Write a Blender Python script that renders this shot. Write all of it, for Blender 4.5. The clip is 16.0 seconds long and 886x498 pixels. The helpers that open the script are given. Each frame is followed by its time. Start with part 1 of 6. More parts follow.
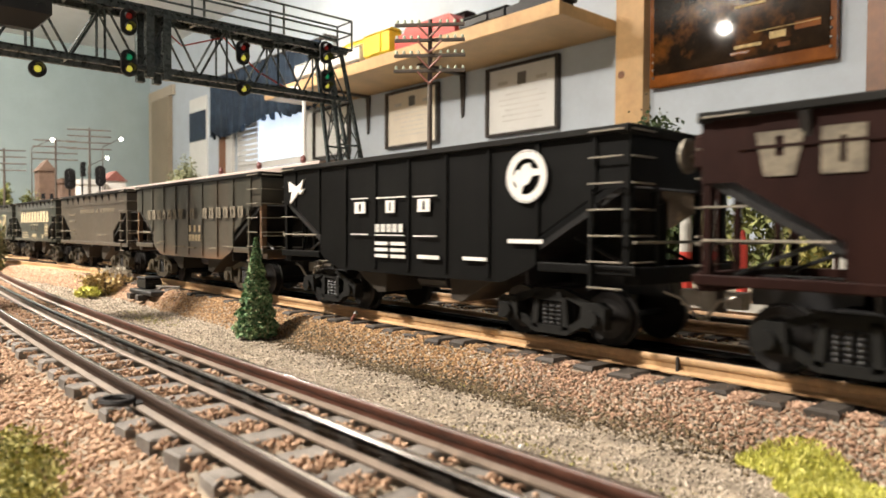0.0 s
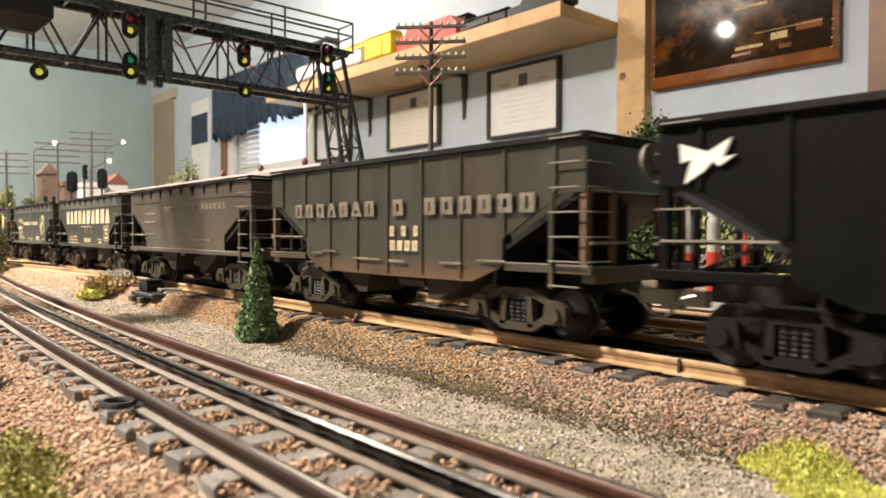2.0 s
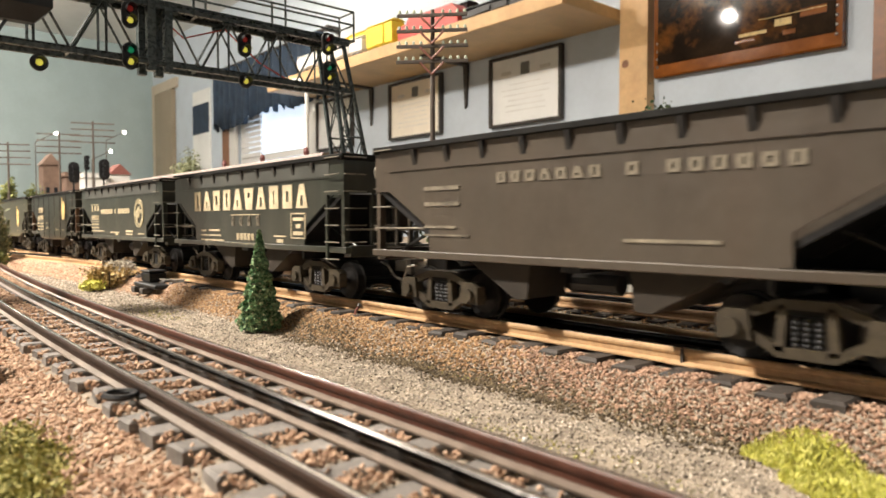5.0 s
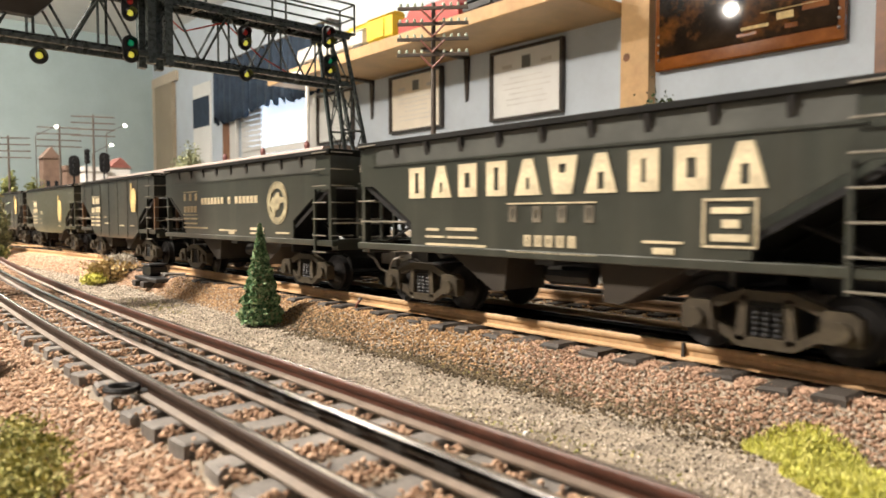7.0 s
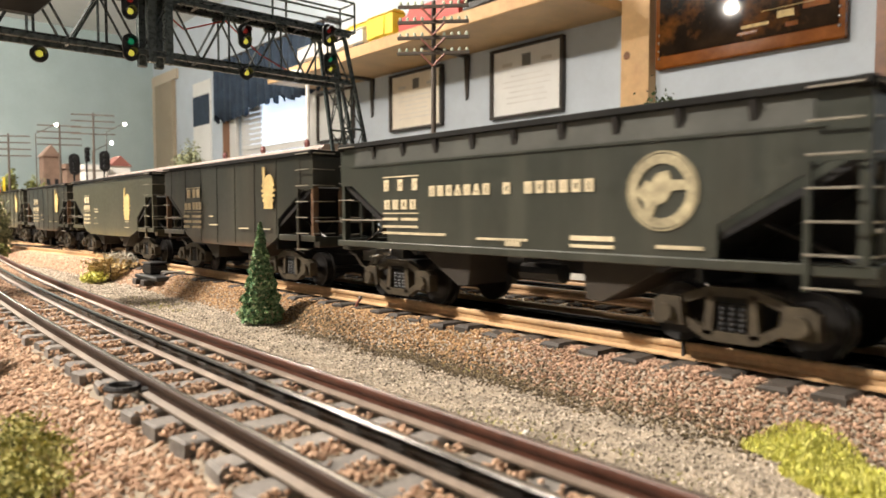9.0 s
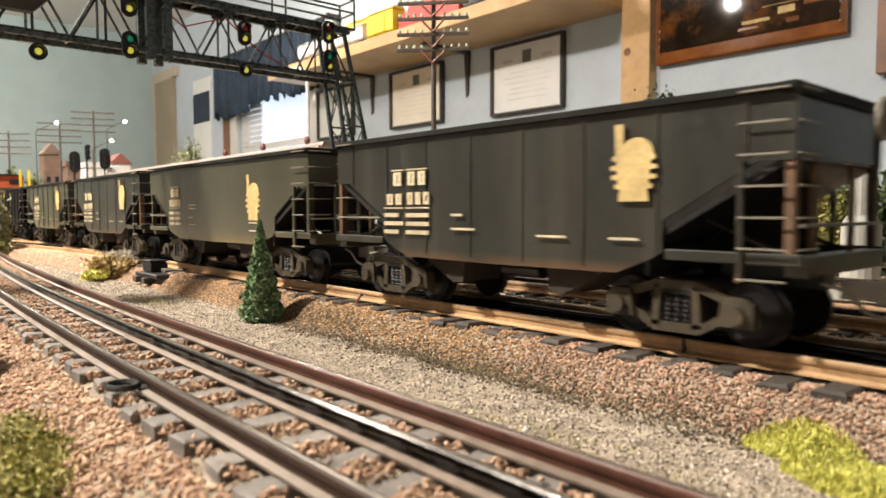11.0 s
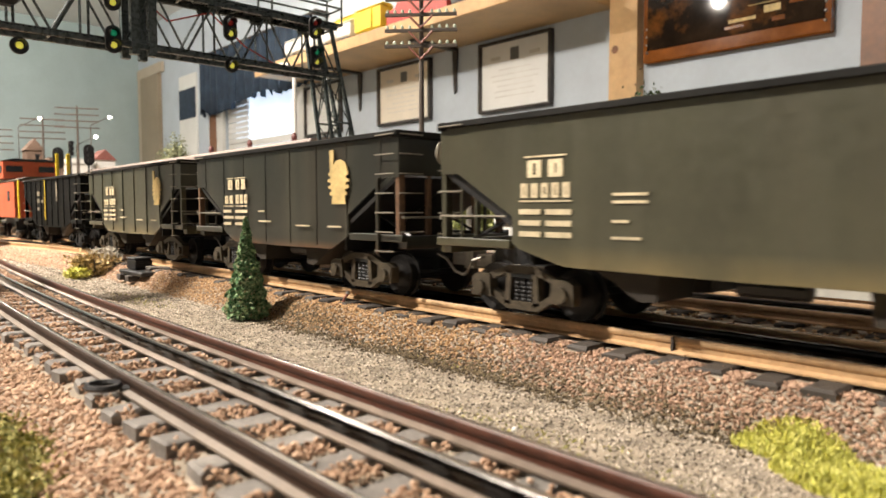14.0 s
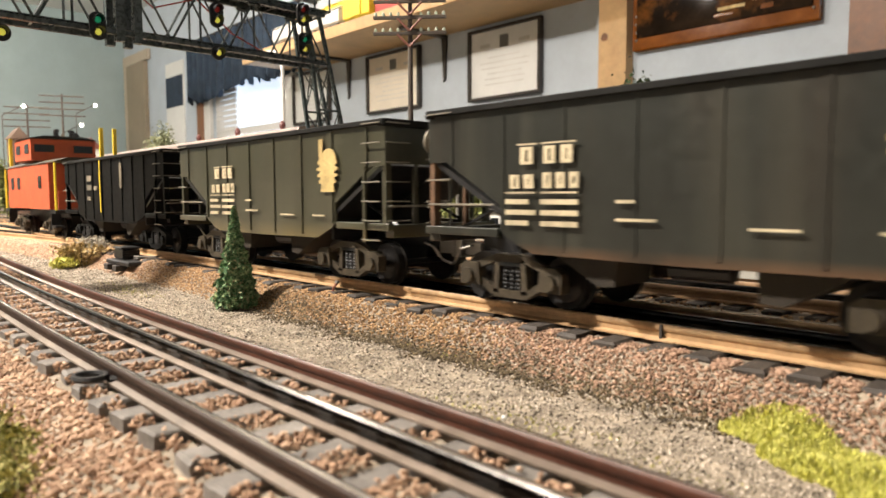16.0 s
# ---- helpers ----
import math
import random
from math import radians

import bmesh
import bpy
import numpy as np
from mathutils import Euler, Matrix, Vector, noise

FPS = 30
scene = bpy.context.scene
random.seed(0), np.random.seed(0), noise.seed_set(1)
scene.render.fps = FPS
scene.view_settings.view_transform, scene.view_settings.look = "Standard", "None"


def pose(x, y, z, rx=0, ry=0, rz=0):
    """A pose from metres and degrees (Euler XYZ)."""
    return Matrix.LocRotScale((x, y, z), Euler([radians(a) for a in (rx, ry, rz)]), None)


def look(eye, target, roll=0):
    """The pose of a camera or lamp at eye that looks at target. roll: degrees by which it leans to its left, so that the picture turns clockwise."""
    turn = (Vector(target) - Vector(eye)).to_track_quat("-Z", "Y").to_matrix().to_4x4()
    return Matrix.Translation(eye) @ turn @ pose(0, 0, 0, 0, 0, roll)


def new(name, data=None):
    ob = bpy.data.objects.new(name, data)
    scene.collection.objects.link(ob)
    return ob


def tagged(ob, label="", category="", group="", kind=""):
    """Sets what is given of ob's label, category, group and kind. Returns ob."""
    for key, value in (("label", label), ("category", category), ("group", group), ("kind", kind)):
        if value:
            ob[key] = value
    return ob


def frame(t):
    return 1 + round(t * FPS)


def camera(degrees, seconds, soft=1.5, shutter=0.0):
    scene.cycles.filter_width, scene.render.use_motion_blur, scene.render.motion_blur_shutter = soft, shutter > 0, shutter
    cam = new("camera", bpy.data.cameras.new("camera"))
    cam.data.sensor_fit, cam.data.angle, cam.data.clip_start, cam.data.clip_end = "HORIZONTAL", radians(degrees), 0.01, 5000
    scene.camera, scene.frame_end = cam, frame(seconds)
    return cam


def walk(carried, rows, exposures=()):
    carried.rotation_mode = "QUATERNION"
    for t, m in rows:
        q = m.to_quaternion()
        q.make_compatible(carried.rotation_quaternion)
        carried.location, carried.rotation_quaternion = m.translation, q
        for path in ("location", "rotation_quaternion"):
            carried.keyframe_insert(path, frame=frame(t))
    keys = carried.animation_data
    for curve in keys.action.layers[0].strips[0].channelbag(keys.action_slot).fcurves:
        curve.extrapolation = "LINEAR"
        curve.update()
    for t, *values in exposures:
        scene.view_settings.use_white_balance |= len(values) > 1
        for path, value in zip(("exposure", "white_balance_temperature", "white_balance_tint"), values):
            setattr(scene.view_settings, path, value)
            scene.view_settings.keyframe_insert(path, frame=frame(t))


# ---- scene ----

cam = camera(66.0, 16.0, soft=1.5, shutter=0.45)
# a small close-focused lens: sharp on the train, softer on the wall and the nearest ground
cam.data.dof.use_dof, cam.data.dof.focus_distance, cam.data.dof.aperture_fstop = True, 0.34, 26.0
# seconds, heading off the track, tilt down, roll, eye
PATH = [
    (0.0, 41.795, 1.538, 0.306, 0.0008, -0.0010, 0.0547),
    (0.5, 41.749, 1.469, 0.267, 0.0009, -0.0009, 0.0544),
    (1.0, 41.734, 1.511, 0.194, 0.0006, -0.0007, 0.0547),
    (1.5, 41.685, 1.487, 0.241, 0.0007, -0.0005, 0.0546),
    (2.0, 41.643, 1.369, 0.183, 0.0008, -0.0006, 0.0546),
    (2.5, 41.640, 1.354, 0.299, 0.0009, -0.0007, 0.0549),
    (3.0, 41.618, 1.519, 0.208, 0.0009, -0.0008, 0.0548),
    (3.5, 41.621, 1.622, 0.174, 0.0009, -0.0008, 0.0550),
    (4.0, 41.544, 1.855, 0.065, 0.0006, -0.0003, 0.0549),
    (6.5, 41.392, 2.665, -0.010, 0.0001, -0.0000, 0.0550),
    (7.0, 41.400, 2.800, -0.000, 0.0000, 0.0000, 0.0550),
    (7.5, 41.415, 2.889, -0.070, -0.0000, 0.0000, 0.0552),
    (8.0, 41.410, 2.989, -0.066, 0.0003, 0.0000, 0.0552),
    (8.5, 41.372, 3.010, -0.052, 0.0001, 0.0000, 0.0552),
    (9.0, 41.393, 2.944, 0.030, 0.0000, -0.0001, 0.0552),
    (11.5, 41.320, 3.267, -0.119, -0.0001, 0.0004, 0.0553),
    (12.0, 41.367, 3.352, 0.018, -0.0003, 0.0002, 0.0553),
    (12.5, 41.312, 3.323, -0.049, -0.0002, 0.0004, 0.0552),
    (13.0, 41.294, 3.330, -0.024, 0.0001, 0.0001, 0.0552),
    (13.5, 41.520, 3.312, 0.032, -0.0008, 0.0008, 0.0553),
    (14.0, 42.348, 3.441, -0.037, -0.0017, 0.0018, 0.0553),
    (14.5, 42.836, 3.707, -0.141, -0.0024, 0.0026, 0.0557),
    (15.0, 43.042, 4.016, -0.226, -0.0025, 0.0026, 0.0555),
    (15.5, 43.127, 4.199, -0.278, -0.0019, 0.0021, 0.0555),
    (16.0, 43.190, 4.420, -0.170, -0.0019, 0.0023, 0.0554),
]


def aim(yaw, pitch, roll, x, y, z):
    a, p = radians(yaw), radians(pitch)
    eye = Vector((x, y, z))
    way = Vector((-math.cos(a) * math.cos(p), math.sin(a) * math.cos(p), -math.sin(p)))
    return look(eye, eye + way, roll)


walk(cam, [(r[0], aim(*r[1:])) for r in PATH], [(0, 0.0), (16, 0.0)])

# ---- light ----
world = bpy.data.worlds.new("world")
scene.world = world
world.use_nodes = True
wn = world.node_tree.nodes
sky = wn.new("ShaderNodeTexSky")
sky.sky_type, sky.sun_disc = "NISHITA", False
sky.sun_elevation, sky.sun_rotation = radians(40), radians(200)
world.node_tree.links.new(sky.outputs[0], wn["Background"].inputs[0])
wn["Background"].inputs[1].default_value = 0.12

# ceiling fittings: x, y, power, size, flush disc or hanging bulb
CEIL = 1.35
# the bulb at x -4.2 is an added fill to brighten the end wall
LAMPS = [(-0.95, -0.66, 98.0, 0.14, "DISK"), (-1.87, -0.31, 52.0, 0.045, "BULB"), (-4.2, 0.2, 34.0, 0.10, "BULB"), (-2.5, 1.0, 34.0, 0.08, "BULB")]
for lx, ly, power, size, kind_ in LAMPS:
    d = bpy.data.lights.new("ceiling_or_fill_lamp", "AREA" if kind_ == "DISK" else "POINT")
    d.energy, d.color = power, (1.0, 0.90, 0.785)
    if kind_ == "DISK":
        d.size, d.shape = size, "DISK"
    else:
        d.shadow_soft_size = size / 2
    new("ceiling_or_fill_lamp", d).matrix_world = pose(lx, ly, CEIL - (0.075 if kind_ == "DISK" else 0.125))


# ---- materials ----
def mat(name, colour, rough=0.6, metal=0.0, scale=200.0, vary=0.25, bump=0.0, fine=None, tint=None, spot=0.0, spotcol=None, obj=0.0, coat=0.0, detail=4.0, streak=None, rim=None, spec=None):
    """Base colour with broad and fine variation, optional stains and relief; scale is per metre."""
    m = bpy.data.materials.new(name)
    m.use_nodes = True
    n, l = m.node_tree.nodes, m.node_tree.links
    b = n["Principled BSDF"]
    tc = n.new("ShaderNodeTexCoord")
    src = tc.outputs["Object"]
    if obj:
        info = n.new("ShaderNodeObjectInfo")
        add = n.new("ShaderNodeVectorMath")
        add.operation = "ADD"
        l.new(src, add.inputs[0])
        l.new(info.outputs["Random"], add.inputs[1])
        src = add.outputs[0]

    def tex(sc, det=4.0, rgh=0.55):
        t = n.new("ShaderNodeTexNoise")
        t.inputs["Scale"].default_value, t.inputs["Detail"].default_value, t.inputs["Roughness"].default_value = sc, det, rgh
        l.new(src, t.inputs["Vector"])
        return t

    def ramp(sock, c0, c1, p0=0.3, p1=0.7):
        r = n.new("ShaderNodeValToRGB")
        r.color_ramp.elements[0].position, r.color_ramp.elements[1].position = p0, p1
        r.color_ramp.elements[0].color, r.color_ramp.elements[1].color = (*c0, 1), (*c1, 1)
        l.new(sock, r.inputs[0])
        return r.outputs[0]

    def mix(fac, a, bb, mode="MIX"):
        x = n.new("ShaderNodeMix")
        x.data_type, x.blend_type = "RGBA", mode
        for k, v in ((0, fac), (6, a), (7, bb)):
            if isinstance(v, (int, float)):
                x.inputs[k].default_value = v
            elif isinstance(v, tuple):
                x.inputs[k].default_value = (*v, 1)
            else:
                l.new(v, x.inputs[k])
        return x.outputs[2]

    lo = tuple(max(0, c * (1 - vary)) for c in colour)
    hi = tuple(min(1, c * (1 + vary)) for c in (tint or colour))
    big = tex(scale * 0.12)
    small = tex(scale, detail, 0.65)
    base = ramp(big.outputs[0], lo, hi)
    grain = ramp(small.outputs[0], (1 - vary * 0.8,) * 3, (1 + vary * 0.3,) * 3)
    out = mix(1.0, base, grain, "MULTIPLY")
    if obj:
        pc = n.new("ShaderNodeObjectInfo")
        out = mix(1.0, out, ramp(pc.outputs["Random"], (1 - obj,) * 3, (1 + obj,) * 3, 0, 1), "MULTIPLY")
    if spot:
        st = tex(scale * 0.3, 6, 0.7)
        out = mix(ramp(st.outputs[0], (0, 0, 0), (spot,) * 3, 0.48, 0.72), out, spotcol)
    if streak:
        mp = n.new("ShaderNodeMapping")
        mp.inputs["Scale"].default_value = (1.0, 1.0, 0.07)
        l.new(src, mp.inputs["Vector"])
        for sc, col, amount in streak:
            st = n.new("ShaderNodeTexNoise")
            st.inputs["Scale"].default_value, st.inputs["Detail"].default_value = sc, 5
            l.new(mp.outputs[0], st.inputs["Vector"])
            out = mix(ramp(st.outputs[0], (0, 0, 0), (amount,) * 3, 0.5, 0.68), out, col)
    if rim:
        col, z0, z1, amount = rim
        sep = n.new("ShaderNodeSeparateXYZ")
        l.new(tc.outputs["Object"], sep.inputs[0])
        mr = n.new("ShaderNodeMapRange")
        mr.inputs[1].default_value, mr.inputs[2].default_value, mr.inputs[3].default_value, mr.inputs[4].default_value = z0, z1, amount, 0.0
        l.new(sep.outputs[2], mr.inputs[0])
        ml = n.new("ShaderNodeMath")
        ml.operation = "MULTIPLY"
        l.new(mr.outputs[0], ml.inputs[0])
        l.new(ramp(big.outputs[0], (0.3,) * 3, (1.6,) * 3, 0.35, 0.65), ml.inputs[1])
        out = mix(ml.outputs[0], out, col)
    if spec is not None:
        b.inputs["Specular IOR Level"].default_value = spec
    l.new(out, b.inputs["Base Color"])
    rr = n.new("ShaderNodeMapRange")
    rr.inputs[3].default_value, rr.inputs[4].default_value = max(0.03, rough - min(0.12, rough * 0.4)), min(1, rough + min(0.12, rough * 0.4))
    l.new(small.outputs[0], rr.inputs[0])
    l.new(rr.outputs[0], b.inputs["Roughness"])
    b.inputs["Metallic"].default_value = metal
    b.inputs["Coat Weight"].default_value = coat
    if bump:
        bp = n.new("ShaderNodeBump")
        bp.inputs["Strength"].default_value, bp.inputs["Distance"].default_value = bump, 0.6 / (fine or scale)
        f = tex(fine or scale * 1.5, 3)
        l.new(f.outputs[0], bp.inputs["Height"])
        l.new(bp.outputs[0], b.inputs["Normal"])
    return m


def island(name, c0, c1, rough=0.9, mid=None):
    """For loose grains and leaves: each takes its own shade."""
    m = bpy.data.materials.new(name)
    m.use_nodes = True
    n, l = m.node_tree.nodes, m.node_tree.links
    g = n.new("ShaderNodeNewGeometry")
    r = n.new("ShaderNodeValToRGB")
    r.color_ramp.elements[0].color, r.color_ramp.elements[1].color = (*c0, 1), (*c1, 1)
    if mid:
        e = r.color_ramp.elements.new(0.5)
        e.color = (*mid, 1)
    l.new(g.outputs["Random Per Island"], r.inputs[0])
    l.new(r.outputs[0], n["Principled BSDF"].inputs["Base Color"])
    n["Principled BSDF"].inputs["Roughness"].default_value = rough
    return m


def glow(name, colour, power):
    m = bpy.data.materials.new(name)
    m.use_nodes = True
    b = m.node_tree.nodes["Principled BSDF"]
    b.inputs["Base Color"].default_value = (*colour, 1)
    b.inputs["Emission Color"].default_value = (*colour, 1)
    b.inputs["Emission Strength"].default_value = power
    return m


WALL = mat("blue_wall_paint", (0.53, 0.60, 0.67), 0.7, scale=60, vary=0.05, bump=0.05)
WALL_TEAL = mat("grey_green_wall_paint", (0.39, 0.49, 0.50), 0.7, scale=60, vary=0.05, bump=0.05)
CASING = mat("cream_door_casing", (0.56, 0.48, 0.37), 0.5, scale=40, vary=0.08)
CEILING = mat("white_ceiling_paint", (0.80, 0.79, 0.76), 0.8, scale=80, vary=0.04, bump=0.1)
CARPET = mat("dark_carpet", (0.12, 0.11, 0.10), 0.95, scale=300, vary=0.3, bump=0.4)
PINE = mat("pale_pine", (0.62, 0.40, 0.19), 0.5, scale=40, vary=0.16, bump=0.05, spot=0.35, spotcol=(0.4, 0.2, 0.08))
CHIPBOARD = mat("varnished_shelf_board", (0.55, 0.36, 0.17), 0.45, scale=60, vary=0.15)
DARKWOOD = mat("dark_wood_frame", (0.045, 0.035, 0.028), 0.4, scale=60, vary=0.3)
AMBER = mat("amber_varnished_wood", (0.20, 0.062, 0.008), 0.14, spec=0.3, scale=14, vary=0.5, coat=0.0, spot=0.5, spotcol=(0.05, 0.014, 0.004))
PICTURE = mat("dark_varnished_picture", (0.026, 0.015, 0.008), 0.05, spec=0.16, scale=18, vary=0.7, coat=0.0, spot=0.8, spotcol=(0.28, 0.10, 0.018))
PAPER = mat("cream_paper", (0.80, 0.81, 0.79), 0.6, scale=25, vary=0.06)
PAPER_AGED = mat("aged_yellow_paper", (0.86, 0.79, 0.66), 0.6, scale=25, vary=0.08)
INK = mat("grey_ink", (0.16, 0.16, 0.15), 0.7, scale=80, vary=0.2)
FAINT = mat("faint_ink", (0.67, 0.66, 0.62), 0.7, scale=60, vary=0.15)
CURTAIN = mat("dark_blue_cloth", (0.026, 0.045, 0.075), 0.9, scale=150, vary=0.25, bump=0.3)
WHITEPAINT = mat("white_gloss_paint", (0.72, 0.71, 0.68), 0.4, scale=60, vary=0.06)
TRIMWOOD = mat("brown_stained_trim", (0.23, 0.10, 0.045), 0.45, scale=50, vary=0.3)
BEIGE = mat("beige_door_paint", (0.33, 0.27, 0.19), 0.55, scale=40, vary=0.1)
EARTH = mat("fine_grey_brown_soil", (0.31, 0.257, 0.197), 0.95, scale=900, vary=0.45, bump=0.8, fine=1400, spot=0.5, spotcol=(0.38, 0.32, 0.22))
TIE = mat("dark_grey_tie", (0.19, 0.172, 0.155), 0.75, scale=700, vary=0.35, bump=0.35, obj=0.2)
TIE_MAIN = mat("blackish_tie", (0.05, 0.041, 0.034), 0.7, scale=700, vary=0.35, bump=0.35, obj=0.2)
RAIL = mat("worn_steel_rail", (0.40, 0.33, 0.27), 0.26, 1.0, scale=500, vary=0.3, bump=0.04, spot=0.3, spotcol=(0.12, 0.06, 0.035))
RAIL_RUST = mat("rust_brown_rail", (0.085, 0.034, 0.022), 0.46, 0.0, spec=0.25, scale=260, vary=0.45, bump=0.04, spot=0.5, spotcol=(0.10, 0.045, 0.03))
RAIL_WEB = mat("brown_rail_web", (0.040, 0.023, 0.016), 0.58, 0.0, spec=0.2, scale=250, vary=0.25, bump=0.02)
RAIL_TOP = mat("polished_rail_top", (0.55, 0.50, 0.45), 0.20, 1.0, scale=300, vary=0.15, bump=0.02)
RAIL_FOOT = mat("bright_rail_foot", (0.21, 0.165, 0.13), 0.40, 0.5, scale=300, vary=0.2, bump=0.03)
RAIL_FOOT_DIM = mat("dull_rail_foot", (0.19, 0.15, 0.115), 0.62, 0.1, scale=300, vary=0.25, bump=0.03)
RAIL_BLACK = mat("blackened_rail", (0.055, 0.052, 0.05), 0.2, 1.0, scale=500, vary=0.35, bump=0.04)
RAIL_TAN = mat("tan_weathered_rail", (0.50, 0.32, 0.165), 0.55, 0.0, scale=400, vary=0.25, bump=0.1, spot=0.25, spotcol=(0.2, 0.09, 0.04))
GANTRY = mat("dark_green_grey_metal", (0.058, 0.072, 0.072), 0.28, 0.0, scale=300, vary=0.3, bump=0.05)
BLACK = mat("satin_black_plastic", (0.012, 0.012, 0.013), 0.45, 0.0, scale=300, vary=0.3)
# tan rail colour dimmed by a third, painting in the shade behind the train
RAIL_SHADED = mat("shade_dimmed_tan_rail", (0.34, 0.21, 0.11), 0.6, 0.0, scale=400, vary=0.3, bump=0.1, spot=0.4, spotcol=(0.14, 0.07, 0.035))
GUNMETAL = mat("weathered_truck_metal", (0.072, 0.057, 0.036), 0.55, 0.2, scale=500, vary=0.4, bump=0.1, spot=0.5, spotcol=(0.05, 0.04, 0.035))
STEEL = mat("dull_steel", (0.30, 0.28, 0.25), 0.4, 0.9, scale=500, vary=0.2)
RUNG = mat("grimy_grab_iron", (0.27, 0.245, 0.20), 0.5, 0.3, scale=500, vary=0.3)
MAROON = mat("maroon_paint", (0.16, 0.05, 0.045), 0.5, scale=300, vary=0.2)
DULLWHITE = mat("dusty_white_plastic", (0.42, 0.41, 0.37), 0.6, scale=200, vary=0.15)
WHEELTREAD = mat("dark_wheel_steel", (0.03, 0.028, 0.027), 0.4, 0.6, scale=500, vary=0.3)
POLEWOOD = mat("grey_brown_pole_plastic", (0.10, 0.078, 0.062), 0.6, scale=300, vary=0.25)
POLERED = mat("red_brown_brace", (0.30, 0.11, 0.08), 0.6, scale=300, vary=0.2)
GLASSBEAD = mat("pale_green_insulator", (0.55, 0.6, 0.48), 0.3, scale=300, vary=0.1)
CREAM = mat("cream_lettering", (0.60, 0.51, 0.34), 0.6, scale=700, vary=0.3)
DIMCREAM = mat("worn_cream_lettering", (0.36, 0.31, 0.19), 0.65, scale=500, vary=0.5)
GOLD = mat("gold_lettering", (0.58, 0.43, 0.18), 0.6, scale=700, vary=0.3)
WHITELET = mat("white_lettering", (0.78, 0.77, 0.74), 0.6, scale=700, vary=0.1)
FADED = mat("faded_lettering", (0.21, 0.18, 0.13), 0.7, scale=500, vary=0.5)
YELLOW = mat("bright_yellow_paint", (0.85, 0.62, 0.04), 0.45, scale=200, vary=0.1)
RED = mat("bright_red_paint", (0.50, 0.05, 0.035), 0.45, scale=200, vary=0.15)
ORANGE = mat("orange_red_paint", (0.52, 0.10, 0.04), 0.5, scale=300, vary=0.15, spot=0.2, spotcol=(0.3, 0.06, 0.03))
ROOFRED = mat("dull_red_roofing", (0.24, 0.085, 0.07), 0.7, scale=300, vary=0.2)
BRICK = mat("dusty_brick_card", (0.19, 0.125, 0.092), 0.8, scale=400, vary=0.25)
WHITE = mat("matt_white_plastic", (0.74, 0.73, 0.70), 0.5, scale=200, vary=0.08)
PINKROOF = mat("pale_pink_roofing", (0.30, 0.24, 0.215), 0.6, scale=200, vary=0.1)
WINDOWDARK = mat("dark_glazing", (0.02, 0.022, 0.025), 0.15, scale=100, vary=0.2)
GLASSLIT = glow("daylight_outside", (0.72, 0.84, 1.0), 0.95)
LAMPGLOW = glow("lit_bulb", (1.0, 0.93, 0.8), 14.0)
DIFFUSER = glow("lit_lamp_diffuser", (1.0, 0.9, 0.75), 9.0)
LENS = {"red": glow("red_lens", (0.35, 0.02, 0.015), 0.12), "green": glow("green_lens", (0.01, 0.35, 0.16), 0.25), "yellow": glow("yellow_lens", (0.80, 0.72, 0.10), 0.5)}
BALLAST_TAN = island("tan_pink_ballast", (0.25, 0.145, 0.09), (0.60, 0.42, 0.29), mid=(0.43, 0.275, 0.18))
BALLAST_PINK = island("pink_brown_ballast", (0.14, 0.08, 0.05), (0.55, 0.37, 0.26), mid=(0.345, 0.21, 0.14))
BALLAST_ORANGE = island("orange_brown_ballast", (0.13, 0.07, 0.03), (0.58, 0.38, 0.20), mid=(0.35, 0.205, 0.10))
GRIT = island("grey_grit", (0.05, 0.04, 0.028), (0.73, 0.64, 0.53), mid=(0.43, 0.365, 0.29))
LEAF_DARK = island("dark_green_needles", (0.04, 0.10, 0.045), (0.40, 0.52, 0.28), mid=(0.14, 0.28, 0.13))
GRIT_SHADE = island("brown_grit_and_shade", (0.05, 0.037, 0.022), (0.22, 0.165, 0.09), mid=(0.12, 0.088, 0.05))
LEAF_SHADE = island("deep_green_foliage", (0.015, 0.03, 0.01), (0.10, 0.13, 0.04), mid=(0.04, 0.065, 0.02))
LEAF_MOSS = island("mixed_moss", (0.07, 0.08, 0.015), (0.62, 0.55, 0.22), mid=(0.36, 0.34, 0.10))
LEAF_OLIVE = island("olive_foliage", (0.09, 0.11, 0.03), (0.34, 0.35, 0.13), mid=(0.19, 0.21, 0.07))
LEAF_LIME = island("lime_turf", (0.36, 0.37, 0.08), (0.86, 0.82, 0.30), mid=(0.66, 0.64, 0.13))
LEAF_TIP = island("cream_needle_tips", (0.14, 0.11, 0.045), (0.52, 0.48, 0.30), mid=(0.31, 0.30, 0.17))
LEAF_WHITE = island("bleached_lichen", (0.36, 0.33, 0.27), (0.66, 0.62, 0.54), mid=(0.52, 0.48, 0.41))
LEAF_GREEN = island("fresh_green_moss", (0.04, 0.07, 0.012), (0.42, 0.46, 0.12), mid=(0.17, 0.23, 0.05))
LEAF_PALE = island("pale_sage_foliage", (0.16, 0.18, 0.10), (0.38, 0.39, 0.22), mid=(0.28, 0.30, 0.18))
LEAF_STRAW = island("straw_foliage", (0.24, 0.16, 0.06), (0.66, 0.52, 0.28), mid=(0.44, 0.32, 0.14))
RUSTY, DUSTY = (0.15, 0.075, 0.035), (0.17, 0.145, 0.10)
